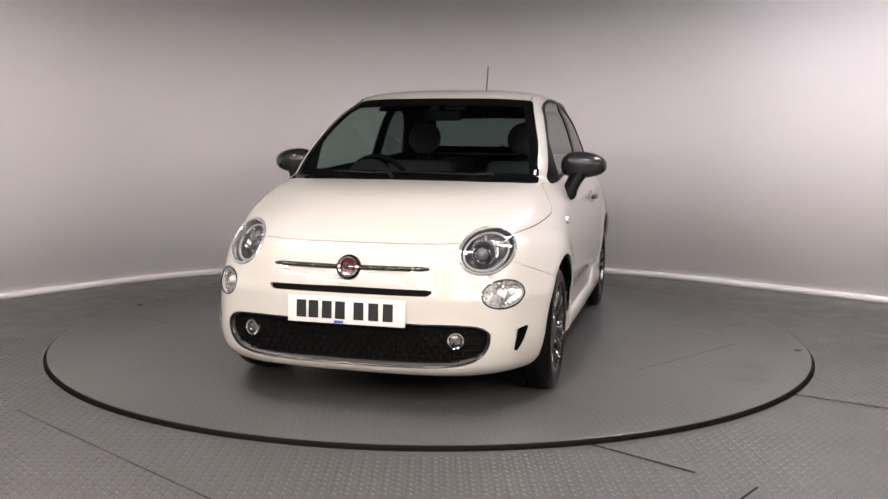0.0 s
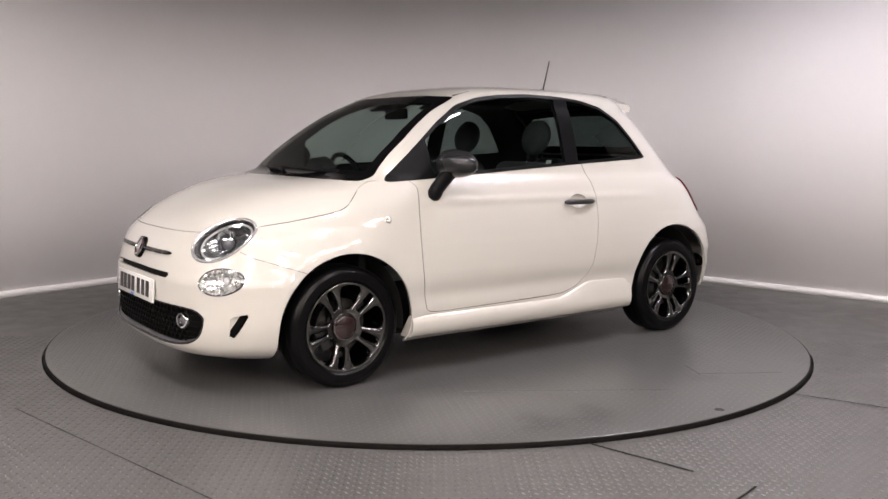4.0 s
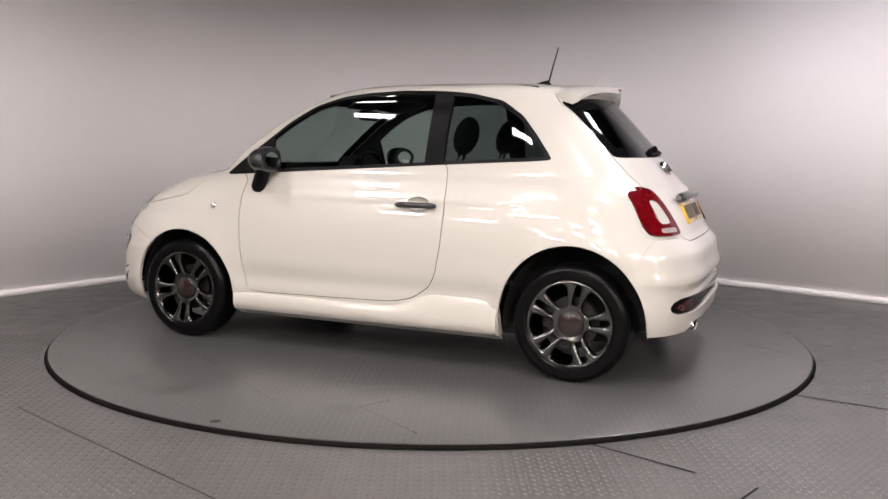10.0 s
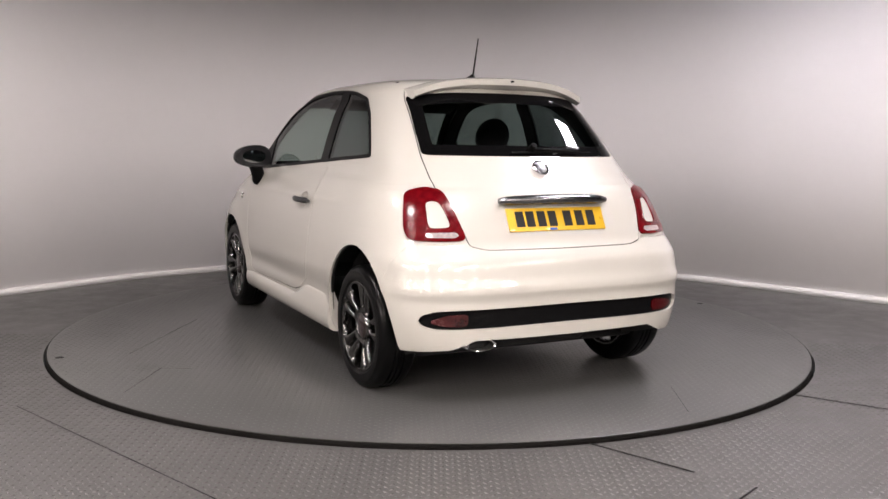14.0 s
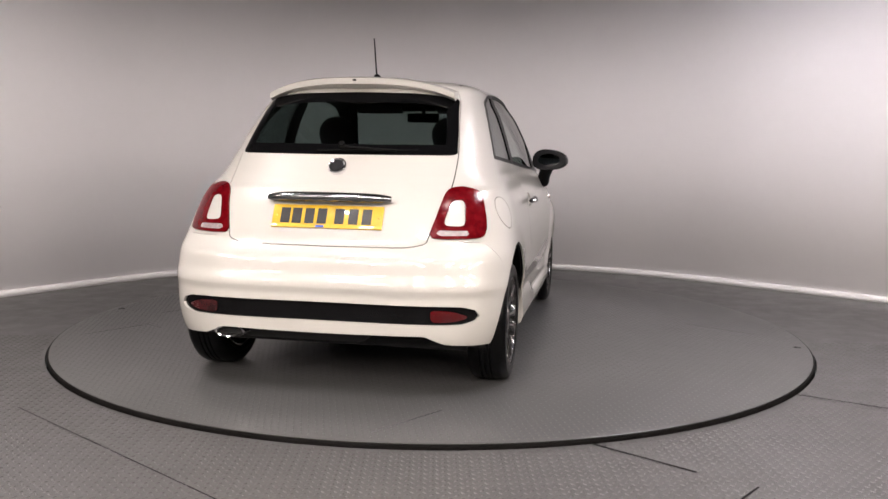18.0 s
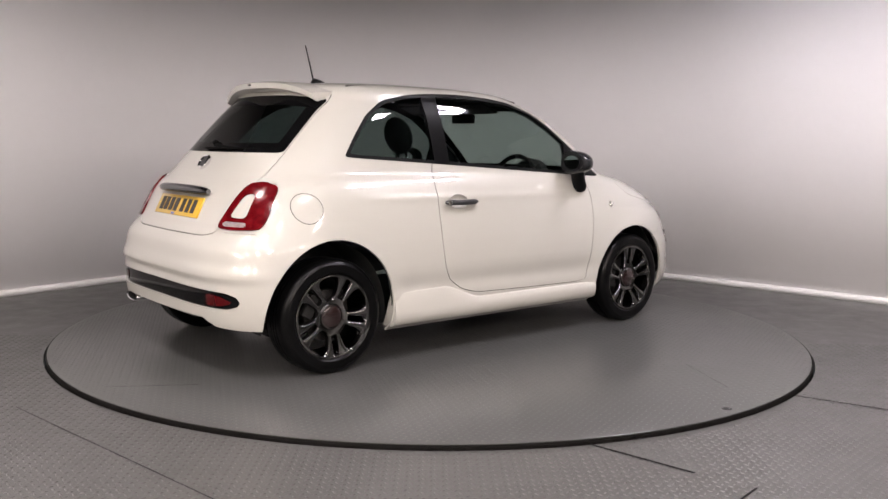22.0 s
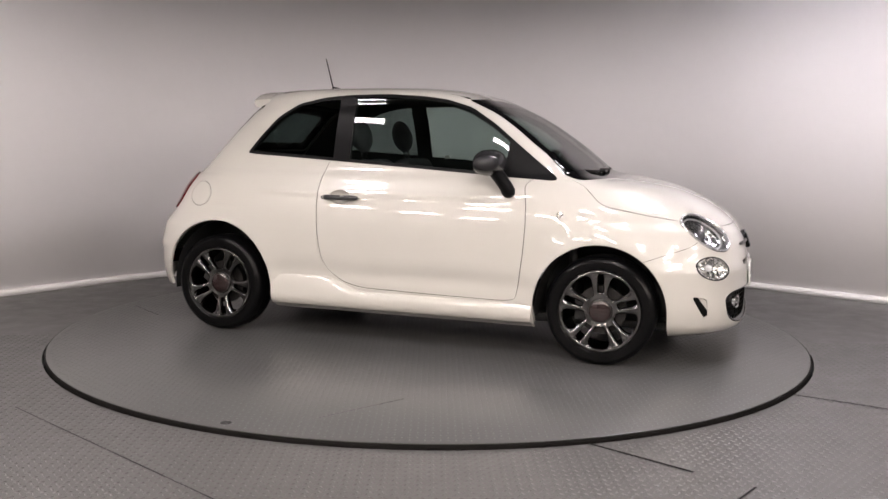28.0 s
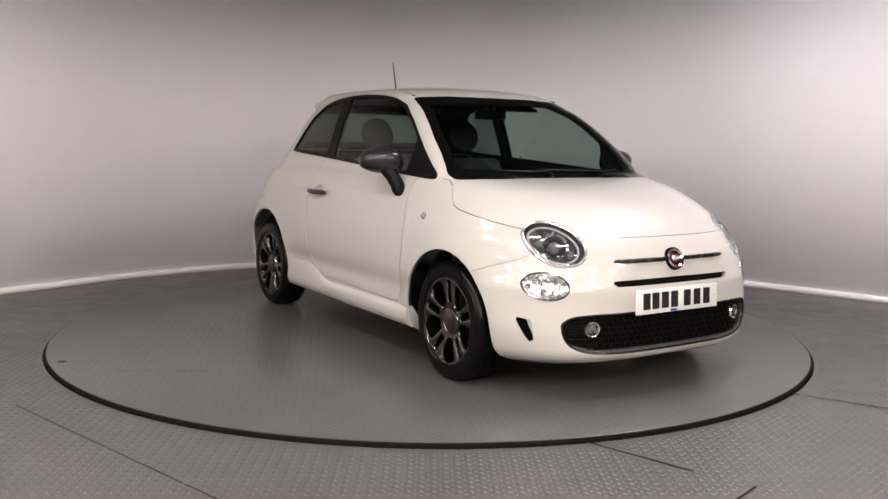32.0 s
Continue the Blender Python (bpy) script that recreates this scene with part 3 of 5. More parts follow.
def panel_data(skin, names, sides, inset=0.0, flange=0.010, push=0.0):
    """Vertices, normals and faces of a panel; sides: 1 left, -1 right, 0 both in one sheet."""
    T = skin.tris(*names)
    used = np.unique(T)
    remap = np.full(len(skin.V), -1)
    remap[used] = np.arange(len(used))
    V = skin.V[used] - skin.N[used] * (inset - push)
    N = skin.N[used]
    F = remap[T]
    vs, ns, fs = [], [], []
    for s in ((1, -1) if sides == 0 else (sides,)):
        base = sum(len(a) for a in vs)
        vs.append(V * (1, s, 1))
        ns.append(N * (1, s, 1))
        fs.append((F if s == 1 else F[:, ::-1]) + base)
        if flange:
            for chain in edge_loops(F):
                idx = np.array(chain)
                P, Q = V[idx], V[idx] - N[idx] * flange
                rim = np.roll(P, -1, 0) - P
                out = np.cross(rim, N[idx])
                out /= np.maximum(np.linalg.norm(out, axis=1, keepdims=True), 1e-9)
                b2 = sum(len(a) for a in vs)
                n = len(idx)
                vs.append(np.concatenate([P, Q]) * (1, s, 1))
                ns.append(np.concatenate([out, out]) * (1, s, 1))
                q = []
                for k in range(n):
                    j = (k + 1) % n
                    if np.linalg.norm(P[j] - P[k]) > 0.08 or (abs(P[k][1]) < 1e-4 and abs(P[j][1]) < 1e-4):
                        continue
                    quad = (b2 + k, b2 + n + k, b2 + n + j, b2 + j)
                    q.append(quad if s == 1 else quad[::-1])
                if q:
                    fs.append(np.array(q))
    return np.concatenate(vs), np.concatenate(ns), [tuple(f) for a in fs for f in a]


def panel(skin, name, names, mat, parent, sides=0, label="", inset=0.0, flange=0.010, push=0.0):
    v, n, f = panel_data(skin, names, sides, inset, flange, push)
    return mesh_object(name, v, f, mat, parent, label, normals=n)


def side_of(pts):
    xs, zs = [p[0] for p in pts], [p[1] for p in pts]
    return lambda x: np.interp(x, xs, zs)


# outlines: side view (x, z), end views (y, z)
WINDOW = rounded([(0.912, 0.950), (0.637, 0.965), (0.213, 0.992), (-0.457, 1.034), (-1.010, 1.066), (-0.988, 1.100), (-0.922, 1.186), (-0.836, 1.284), (-0.712, 1.364), (-0.550, 1.399), (-0.395, 1.414), (-0.150, 1.419), (0.063, 1.407), (0.220, 1.387), (0.373, 1.341), (0.522, 1.251), (0.670, 1.136)], 4, 0.18)
DOOR = rounded([(0.800, 0.990), (0.725, 0.930), (0.743, 0.825), (0.747, 0.711), (0.739, 0.567), (0.719, 0.418), (0.697, 0.306), (0.209, 0.312), (-0.204, 0.321), (-0.323, 0.351), (-0.411, 0.411), (-0.451, 0.484), (-0.477, 0.632), (-0.488, 0.778), (-0.483, 0.922), (-0.455, 1.040), (-0.30, 1.10), (0.40, 1.10)], 5, 0.22)
SHIELD = rounded([(-0.20, 0.966), (0.0, 0.966), (0.30, 0.965), (0.55, 0.962), (0.655, 0.957), (0.640, 1.030), (0.610, 1.160), (0.563, 1.280), (0.512, 1.389), (0.30, 1.400), (0.0, 1.402), (-0.20, 1.402)], 4, 0.12)
HATCH = rounded([(-0.20, 0.679), (0.0, 0.679), (0.390, 0.682), (0.462, 0.700), (0.478, 0.760), (0.506, 0.858), (0.536, 0.905), (0.541, 0.985), (0.541, 1.085), (0.502, 1.330), (0.478, 1.400), (0.30, 1.425), (0.0, 1.432), (-0.20, 1.432)], 4, 0.2)
BACKLIGHT = rounded([(-0.20, 1.082), (0.0, 1.082), (0.30, 1.083), (0.536, 1.084), (0.520, 1.20), (0.490, 1.365), (0.30, 1.383), (0.0, 1.388), (-0.20, 1.388)], 4, 0.14)
TAIL = rounded([(0.664, 0.921), (0.582, 0.943), (0.520, 0.930), (0.496, 0.830), (0.468, 0.721), (0.570, 0.717), (0.698, 0.721), (0.706, 0.760), (0.692, 0.830)], 5, 0.3)
TAIL_IN = rounded([(0.606, 0.888), (0.548, 0.886), (0.520, 0.772), (0.622, 0.766)], 6, 0.22)
GRILLE = rounded([(-0.20, 0.405), (0.0, 0.405), (0.450, 0.405), (0.560, 0.396), (0.598, 0.366), (0.594, 0.320), (0.568, 0.268), (0.500, 0.236), (0.355, 0.224), (0.0, 0.221), (-0.20, 0.221)], 5, 0.25)
SLOT = rounded([(-0.2, 0.520), (0.0, 0.520), (0.362, 0.520), (0.362, 0.546), (0.0, 0.549), (-0.2, 0.549)], 5, 0.1)
VENT = rounded([(1.678, 0.374), (1.604, 0.388), (1.648, 0.305), (1.668, 0.272), (1.682, 0.285)], 5, 0.12)
STRIP = rounded([(-0.2, 0.352), (0.0, 0.352), (0.560, 0.350), (0.640, 0.352), (0.690, 0.368), (0.704, 0.390), (0.690, 0.416), (0.640, 0.432), (0.560, 0.435), (0.0, 0.437), (-0.2, 0.437)], 5, 0.2)
BONNET_EDGE = side_of([(0.90, 0.962), (0.97, 0.956), (1.036, 0.927), (1.075, 0.890), (1.113, 0.854), (1.145, 0.834), (1.19, 0.822), (1.384, 0.784), (1.557, 0.754), (1.68, 0.730), (1.80, 0.724)])
BUMPER_EDGE = side_of([(1.20, 0.50), (1.394, 0.568), (1.581, 0.632), (1.63, 0.665), (1.66, 0.80), (1.70, 1.0)])
REAR_SEAM = side_of([(-1.80, 0.706), (-1.52, 0.706), (-1.47, 0.60), (-1.44, 0.50), (-1.40, 0.30)])


def arch(cx, rx, rz):
    return lambda x, y, z: (np.hypot((x - cx) / rx, np.maximum(z - 0.285, 0) / rz) - 1) * rx


def oval(cy, cz, ry, rz):
    return lambda x, y, z: (np.hypot((y - cy) / ry, (z - cz) / rz) - 1) * min(ry, rz)


def outline(poly, axes="xz", grow=0.0):
    a, b = ("xyz".index(k) for k in axes)
    return lambda *p: loop_distance(p[a], p[b], poly) - grow


def band(f, half=0.0022):
    """A line of even width along f = 0, measured on the surface."""

    def g(x, y, z):
        e = 1e-4
        v = f(x, y, z)
        d = np.stack([(f(x + e, y, z) - v) / e, (f(x, y + e, z) - v) / e, (f(x, y, z + e) - v) / e], 1)
        n = SURFACE["normals"]
        t = d - (d * n).sum(1, keepdims=True) * n
        return np.abs(v) - half * np.clip(np.linalg.norm(t, axis=1), 0.12, 1.0)

    return g


SURFACE = {}


def cut_body():
    s = Skin()
    front = lambda x, y, z: (x > 0.1)
    rear = lambda x, y, z: (x < -0.80)
    flank = lambda x, y, z: (y > 0.40) & (x > -1.25) & (x < 1.2)
    s.cut("hole", arch(1.142, 0.347, 0.350), lambda x, y, z: (y > 0.5) & (x > 0.6))
    s.cut("hole", arch(-1.152, 0.363, 0.384), lambda x, y, z: (y > 0.5) & (x < -0.6))
    # lower edge of the rear bumper, lifted in the middle
    low = side_of([(0.0, 0.296), (0.47, 0.300), (0.56, 0.262), (0.68, 0.252), (0.80, 0.246)])
    s.cut("hole", lambda x, y, z: z - low(y), lambda x, y, z: (x < -1.35))
    s.cut("bonnet", lambda x, y, z: BONNET_EDGE(x) - z, lambda x, y, z: (x > 0.88) & (z < 1.05), ["body"])
    s.cut("gap", band(lambda x, y, z: BONNET_EDGE(x) - z, 0.0020), lambda x, y, z: (x > 0.93) & (z < 1.0), ["body", "bonnet"])
    s.cut("front_bumper", lambda x, y, z: z - BUMPER_EDGE(x), lambda x, y, z: (x > 1.15), ["body"])
    s.cut("gap", band(lambda x, y, z: z - BUMPER_EDGE(x), 0.0012), lambda x, y, z: (x > 1.2) & (x < 1.66), ["body", "front_bumper"])
    s.cut("windscreen", outline(SHIELD, "yz"), front, ["body", "bonnet", "gap"])
    s.cut("shield_edge", outline(SHIELD, "yz", -0.042), front, ["windscreen"])
    names = s.names
    # the border of the windscreen is what lies outside the inner outline
    a, b = names.index("windscreen"), names.index("shield_edge")
    swap = s.tag.copy()
    swap[s.tag == a], swap[s.tag == b] = b, a
    s.tag = swap
    s.cut("trim", outline(WINDOW), flank, ["body", "bonnet"])
    s.cut("glass_front", outline(WINDOW, grow=-0.018), lambda x, y, z: flank(x, y, z) & (z > 0.9), ["trim"])
    s.cut("pillar", lambda x, y, z: np.maximum(np.abs(x + 0.385 + 0.02 * (z - 1.2)) - 0.052, 0.9 - z), flank, ["trim", "glass_front"])
    s.cut("glass_rear", lambda x, y, z: x + 0.40, flank, ["glass_front"])
    s.cut("sail", lambda x, y, z: 0.600 + 0.10 * (z - 1.0) - x, flank, ["glass_front"])
    s.cut("door", outline(DOOR), flank, ["body"])
    s.cut("gap", band(outline(DOOR)), flank, ["body", "door"])
    s.cut("tailgate", outline(HATCH, "yz"), rear, ["body"])
    s.cut("gap", band(outline(HATCH, "yz"), 0.0026), rear, ["body", "tailgate"])
    s.cut("backlight", outline(BACKLIGHT, "yz"), rear, ["tailgate", "gap", "body"])
    s.cut("back_border", lambda x, y, z: -loop_distance(y, z, BACKLIGHT) - 0.050, rear, ["backlight"])
    s.cut("rear_bumper", lambda x, y, z: np.maximum(z - REAR_SEAM(x), x + 1.3), lambda x, y, z: (x < -1.25) & (z < 0.72), ["body"])
    s.cut("gap", band(lambda x, y, z: z - REAR_SEAM(x), 0.0010), lambda x, y, z: (x < -1.42) & (x > -1.60) & (z < 0.72), ["body", "rear_bumper"])
    flap = lambda x, y, z: (np.hypot((x + 1.282) / 0.078, (z - 0.823) / 0.072) - 1) * 0.075
    s.cut("flap", flap, lambda x, y, z: (y > 0.5) & (x < -1.1) & (z > 0.6), ["body"])
    s.cut("flap_gap", band(flap, 0.0020), lambda x, y, z: (y > 0.5) & (x < -1.1) & (z > 0.6), ["body", "flap"])
    s.cut("cup", lambda x, y, z: (np.hypot((x + 0.342) / 0.064, (z - 0.831) / 0.040) - 1) * 0.05, lambda x, y, z: (y > 0.5) & (z > 0.7) & (z < 0.95), ["door"])
    s.cut("tail_lamp", outline(TAIL, "yz"), rear, ["body", "rear_bumper", "tailgate", "gap"])
    s.cut("tail_insert", outline(TAIL_IN, "yz"), rear, ["tail_lamp"])
    s.cut("tail_clear", outline(rounded([(0.500, 0.731), (0.634, 0.731), (0.640, 0.752), (0.505, 0.755)], 5, 0.12), "yz"), rear, ["tail_lamp"])
    s.cut("strip", outline(STRIP, "yz"), lambda x, y, z: x < -1.4, ["rear_bumper", "body", "gap"])
    s.cut("reflector", outline(rounded([(0.500, 0.362), (0.600, 0.364), (0.672, 0.383), (0.600, 0.412), (0.500, 0.418)], 5, 0.2), "yz"), lambda x, y, z: x < -1.4, ["strip"])
    s.cut("head_lamp", oval(0.554, 0.700, 0.104, 0.092), front, ["body", "bonnet", "front_bumper", "gap"])
    s.cut("day_lamp", oval(0.633, 0.524, 0.076, 0.058), front, ["body", "front_bumper", "gap"])
    s.cut("grille", outline(GRILLE, "yz"), front, ["front_bumper"])
    s.cut("slot", outline(SLOT, "yz"), front, ["front_bumper"])
    s.cut("vent", outline(VENT), lambda x, y, z: (x > 1.4) & (y > 0.4), ["front_bumper"])
    s.cut("vent_dark", lambda x, y, z: (x - 1.604) * 0.876 + (z - 0.388) * 0.483 - 0.032, lambda x, y, z: (x > 1.4) & (y > 0.4), ["vent"])
    return s


CAR_X, CAR_Y = 0.0135, 0.1605
car = tagged(new("car"), "glossy white three-door hatchback with graphite alloy wheels, parked on the turntable", "car")
skin = cut_body()


def split_gaps():
    """Name each separate shut line; tells which of them cross the middle of the car."""
    idx = np.where(skin.tag == skin.names.index("gap"))[0]
    place = {}
    for v in np.unique(skin.T[idx]):
        place[int(v)] = int(v)

    def root(v):
        while place[v] != v:
            place[v] = place[place[v]]
            v = place[v]
        return v

    for t in skin.T[idx]:
        a = root(int(t[0]))
        place[root(int(t[1]))] = a
        place[root(int(t[2]))] = a
    roots = np.array([root(int(t[0])) for t in skin.T[idx]])
    out = []
    for k, r in enumerate(np.unique(roots)):
        skin.names.append(f"gap_{k}")
        part_of = idx[roots == r]
        skin.tag[part_of] = len(skin.names) - 1
        out.append(bool((np.abs(skin.V[skin.T[part_of]][:, :, 1]) < 1e-3).any()))
    return out


def body_panels():
    shell = panel(skin, "body_shell", ["body"], M_PAINT, car)
    panel(skin, "bonnet", ["bonnet"], M_PAINT, car)
    panel(skin, "front_bumper", ["front_bumper"], M_PAINT, car, flange=0.016)
    panel(skin, "rear_bumper", ["rear_bumper"], M_PAINT, car, flange=0.016)
    tailgate = panel(skin, "tailgate", ["tailgate"], M_PAINT, car)
    for k, middle in enumerate(split_gaps()):
        for s in ((0,) if middle else (1, -1)):
            panel(skin, "shut_line", [f"gap_{k}"], M_SEAM, shell, s, inset=0.004, flange=0, label="dark gap between panels")
    panel(skin, "windscreen", ["windscreen"], M_GLASS, car, label="tinted windscreen", flange=0, inset=0.001)
    panel(skin, "windscreen_border", ["shield_edge"], M_GLOSS, car, label="black windscreen border", flange=0.006, inset=0.001)
    panel(skin, "rear_window", ["backlight"], M_PRIVACY, tailgate, label="dark tinted rear window", flange=0, inset=0.001)
    panel(skin, "rear_window_border", ["back_border"], M_GLOSS, tailgate, label="black rear window border", flange=0, inset=0.001)
    panel(skin, "fuel_flap", ["flap"], M_PAINT, car, -1, label="round white fuel flap", flange=0.004)
    panel(skin, "flap_gap", ["flap_gap"], M_FLAP, shell, -1, label="thin gap round the fuel flap", inset=0.003, flange=0)
    panel(skin, "wing_blank", ["flap", "flap_gap"], M_PAINT, shell, 1, flange=0)
    panel(skin, "lower_strip", ["strip"], M_GLOSS, car, label="gloss black strip across the rear bumper", inset=0.012, flange=0.004)
    for s in (1, -1):
        door = panel(skin, "door", ["door"], M_PAINT, car, s)
        panel(skin, "window_trim", ["trim", "sail"], M_BLACK, door, s, "black window surround", push=0.002)
        panel(skin, "door_pillar", ["pillar"], M_PILLAR, door, s, "satin black pillar", push=0.001)
        panel(skin, "door_window", ["glass_front"], M_GLASS, door, s, "green-tinted door glass", inset=0.004, flange=0)
        panel(skin, "quarter_window", ["glass_rear"], M_PRIVACY, car, s, "dark tinted quarter glass", inset=0.004, flange=0)


body_panels()


def side_skirts():
    """Moulded sills that sweep up behind the door."""
    for s in (1, -1):
        bm = bmesh.new()
        rows = []
        for x in np.linspace(0.790, -0.782, 65):
            k = np.clip((-0.17 - x) / 0.30, 0, 1)
            top = 0.300 + 0.088 * k * k * (3 - 2 * k)
            y = 0.784 + 0.004 * math.cos(x * 2)
            prof = [(y - 0.012, top + 0.001), (y + 0.010 - 0.006 * k, top - 0.003), (y + 0.021 - 0.008 * k, top - 0.012 - 0.014 * k), (y + 0.025, 0.262), (y + 0.024, 0.235), (y + 0.012, 0.203), (y - 0.010, 0.190), (y - 0.09, 0.188)]
            rows.append([bm.verts.new((x, p * s, z)) for p, z in prof])
        for a, b in zip(rows[:-1], rows[1:]):
            for i in range(len(a) - 1):
                bm.faces.new((a[i], a[i + 1], b[i + 1], b[i]))
        bm.faces.new(rows[0])
        bm.faces.new(rows[-1][::-1])
        part("side_skirt", bm, M_PAINT, car, "white moulded side skirt", angle=55)


side_skirts()


def patch_loop(name, s, inset=0.0):
    """Outline of a panel as points, on one side of the car."""
    T = skin.tris(name)
    chain = max(edge_loops(T), key=len)
    return [Vector((skin.V[i] - skin.N[i] * inset) * (1, s, 1)) for i in chain]


def thin_loop(pts, n=72):
    """The outline evenly spaced and slightly smoothed."""
    P = np.array([tuple(p) for p in pts])
    seg = np.linalg.norm(np.roll(P, -1, 0) - P, axis=1)
    s = np.concatenate([[0], np.cumsum(seg)])
    Q = np.concatenate([P, P[:1]])
    q = np.linspace(0, s[-1], n, endpoint=False)
    R = np.stack([np.interp(q, s, Q[:, k]) for k in range(3)], 1)
    for k in range(6):
        R = (np.roll(R, 1, 0) + 2 * R + np.roll(R, -1, 0)) / 4
    return [Vector(r) for r in R]


def oval_loop(name, s, cy, cz, ry, rz, n=72):
    """Even points of an oval lamp's outline on the body surface."""
    P = np.array([tuple(p) for p in patch_loop(name, 1)])
    a = np.arctan2((P[:, 2] - cz) / rz, (P[:, 1] - cy) / ry)
    o = np.argsort(a)
    q = np.linspace(-math.pi, math.pi, n, endpoint=False)
    x = np.interp(q, a[o], P[o, 0], period=2 * math.pi)
    for k in range(14):
        x = (np.roll(x, 1) + 2 * x + np.roll(x, -1)) / 4
    plane = np.stack([np.cos(q), np.sin(q), np.ones(n)], 1)
    x = 0.85 * x + 0.15 * plane @ np.linalg.lstsq(plane, x, rcond=None)[0]
    return [Vector((x[i], (cy + ry * math.cos(q[i])) * s, cz + rz * math.sin(q[i]))) for i in range(n)]


def bowl(loop, centre, steps):
    """Dish inside an outline: (share of the way to the centre, depth along the axis)."""
    bm = bmesh.new()
    axis = Vector(centre[1])
    c = Vector(centre[0])
    rows = []
    for k, depth in steps:
        rows.append([bm.verts.new(p + (c - p) * k - axis * depth) for p in loop])
    for a, b in zip(rows[:-1], rows[1:]):
        for i in range(len(loop)):
            j = (i + 1) % len(loop)
            bm.faces.new((a[i], a[j], b[j], b[i]))
    bm.faces.new(rows[-1])
    return bm


def disc_on(centre, axis, profile, n=40):
    """Turned piece with its axis along a direction: profile of (radius, along)."""
    bm = lathe(profile, n, "z")
    q = Vector((0, 0, 1)).rotation_difference(Vector(axis))
    bmesh.ops.transform(bm, matrix=Matrix.Translation(centre) @ q.to_matrix().to_4x4(), verts=bm.verts)
    return bm


def head_lamps():
    for s in (1, -1):
        loop = oval_loop("head_lamp", s, 0.554, 0.700, 0.104, 0.092)
        c = sum(loop, Vector()) / len(loop)
        ax = Vector((0.80, 0.42 * s, 0.42)).normalized()
        lamp = part("headlamp", bowl(loop, (c, ax), [(0, 0.002), (0.03, 0.02), (0.12, 0.045), (0.45, 0.075)]), M_HOUSING, car, "round projector headlamp")
        part("chrome_ring", tube([c + (p - c) * 0.995 for p in loop], 0.0074, 8, True), M_BEZEL, lamp)
        inner = [c + (p - c) * 0.80 - ax * 0.022 for p in loop]
        part("light_ring", tube(inner, 0.0048, 8, True), M_RING, lamp, "frosted daylight ring")
        mid = c - ax * 0.035 + Vector((0.0, -0.012 * s, -0.004))
        part("reflector", disc_on(mid, ax, [(0.058, 0.018), (0.050, 0.012), (0.040, -0.018), (0.0, -0.02)]), M_CHROME, lamp)
        part("projector", disc_on(mid, ax, [(0.0, 0.020), (0.012, 0.018), (0.024, 0.010), (0.030, -0.004), (0.031, -0.018)]), M_BULB, lamp, "glassy projector eye")
        for k in range(3):
            a = math.radians(35 + 55 * k)
            q = c - ax * 0.03 + Vector((0.0, -0.060 * s * math.cos(a), 0.058 * math.sin(a)))
            part("facet", box(0.012, 0.030, 0.010, 0.003, 1, turn=Matrix.Rotation(a * s, 4, "X"), at=q), M_CHROME, lamp)
        panel(skin, "lens", ["head_lamp"], M_LENS, lamp, s, flange=0)
        loop = oval_loop("day_lamp", s, 0.633, 0.524, 0.076, 0.058)
        c = sum(loop, Vector()) / len(loop)
        ax = Vector((0.85, 0.50 * s, 0.02)).normalized()
        lamp = part("day_lamp", bowl(loop, (c, ax), [(0, 0.002), (0.02, 0.02), (0.25, 0.035), (0.6, 0.045)]), M_SILVER, car, "small clear oval lamp")
        part("rim", tube(loop, 0.0036, 8, True), M_CARBON, lamp)
        part("bulb", disc_on(c - ax * 0.018, ax, [(0.0, 0.016), (0.010, 0.013), (0.016, 0.0), (0.018, -0.02)]), M_LAMP, lamp)
        for k in (-1, 0, 1):
            part("facet", box(0.006, 0.004, 0.085, 0.001, 1, at=c - ax * 0.020 + Vector((0.012 * k, 0.028 * k * s, 0))), M_CHROME, lamp)
        panel(skin, "lens", ["day_lamp"], M_LENS, lamp, s, flange=0)


M_BEZEL = material("lamp_bezel", (0.60, 0.60, 0.61), 0.22, metal=0.75)
M_RING = material("frosted_ring", (0.34, 0.34, 0.345), 0.3, coat=0.4)
M_LAMP = material("frosted_lamp", (0.75, 0.75, 0.76), 0.25, coat=0.5)
M_SILVER = material("silvered_reflector", (0.78, 0.77, 0.75), 0.22, metal=1.0, vary=0.25, scale=60, bump=0.5, bump_scale=90)
M_HOUSING = material("grey_housing", (0.32, 0.32, 0.325), 0.18, metal=0.9, coat=0.6, vary=0.2, scale=40)
M_BULB = material("dark_optic", (0.12, 0.12, 0.13), 0.04, metal=0.4, coat=1.0)
M_FRAME = material("satin_frame", (0.045, 0.045, 0.047), 0.38, vary=0.1, scale=20)
M_NOSE = material("nose_chrome", (0.085, 0.083, 0.082), 0.22, metal=1.0, vary=0.2, scale=30)
M_BADGE = material("badge_red", (0.06, 0.008, 0.012), 0.2, metal=0.3, coat=1.0)
M_CARBON = material("dark_chrome", (0.20, 0.20, 0.21), 0.18, metal=1.0)
M_CAP = material("wheel_cap", (0.014, 0.006, 0.006), 0.25, coat=0.6)
head_lamps()


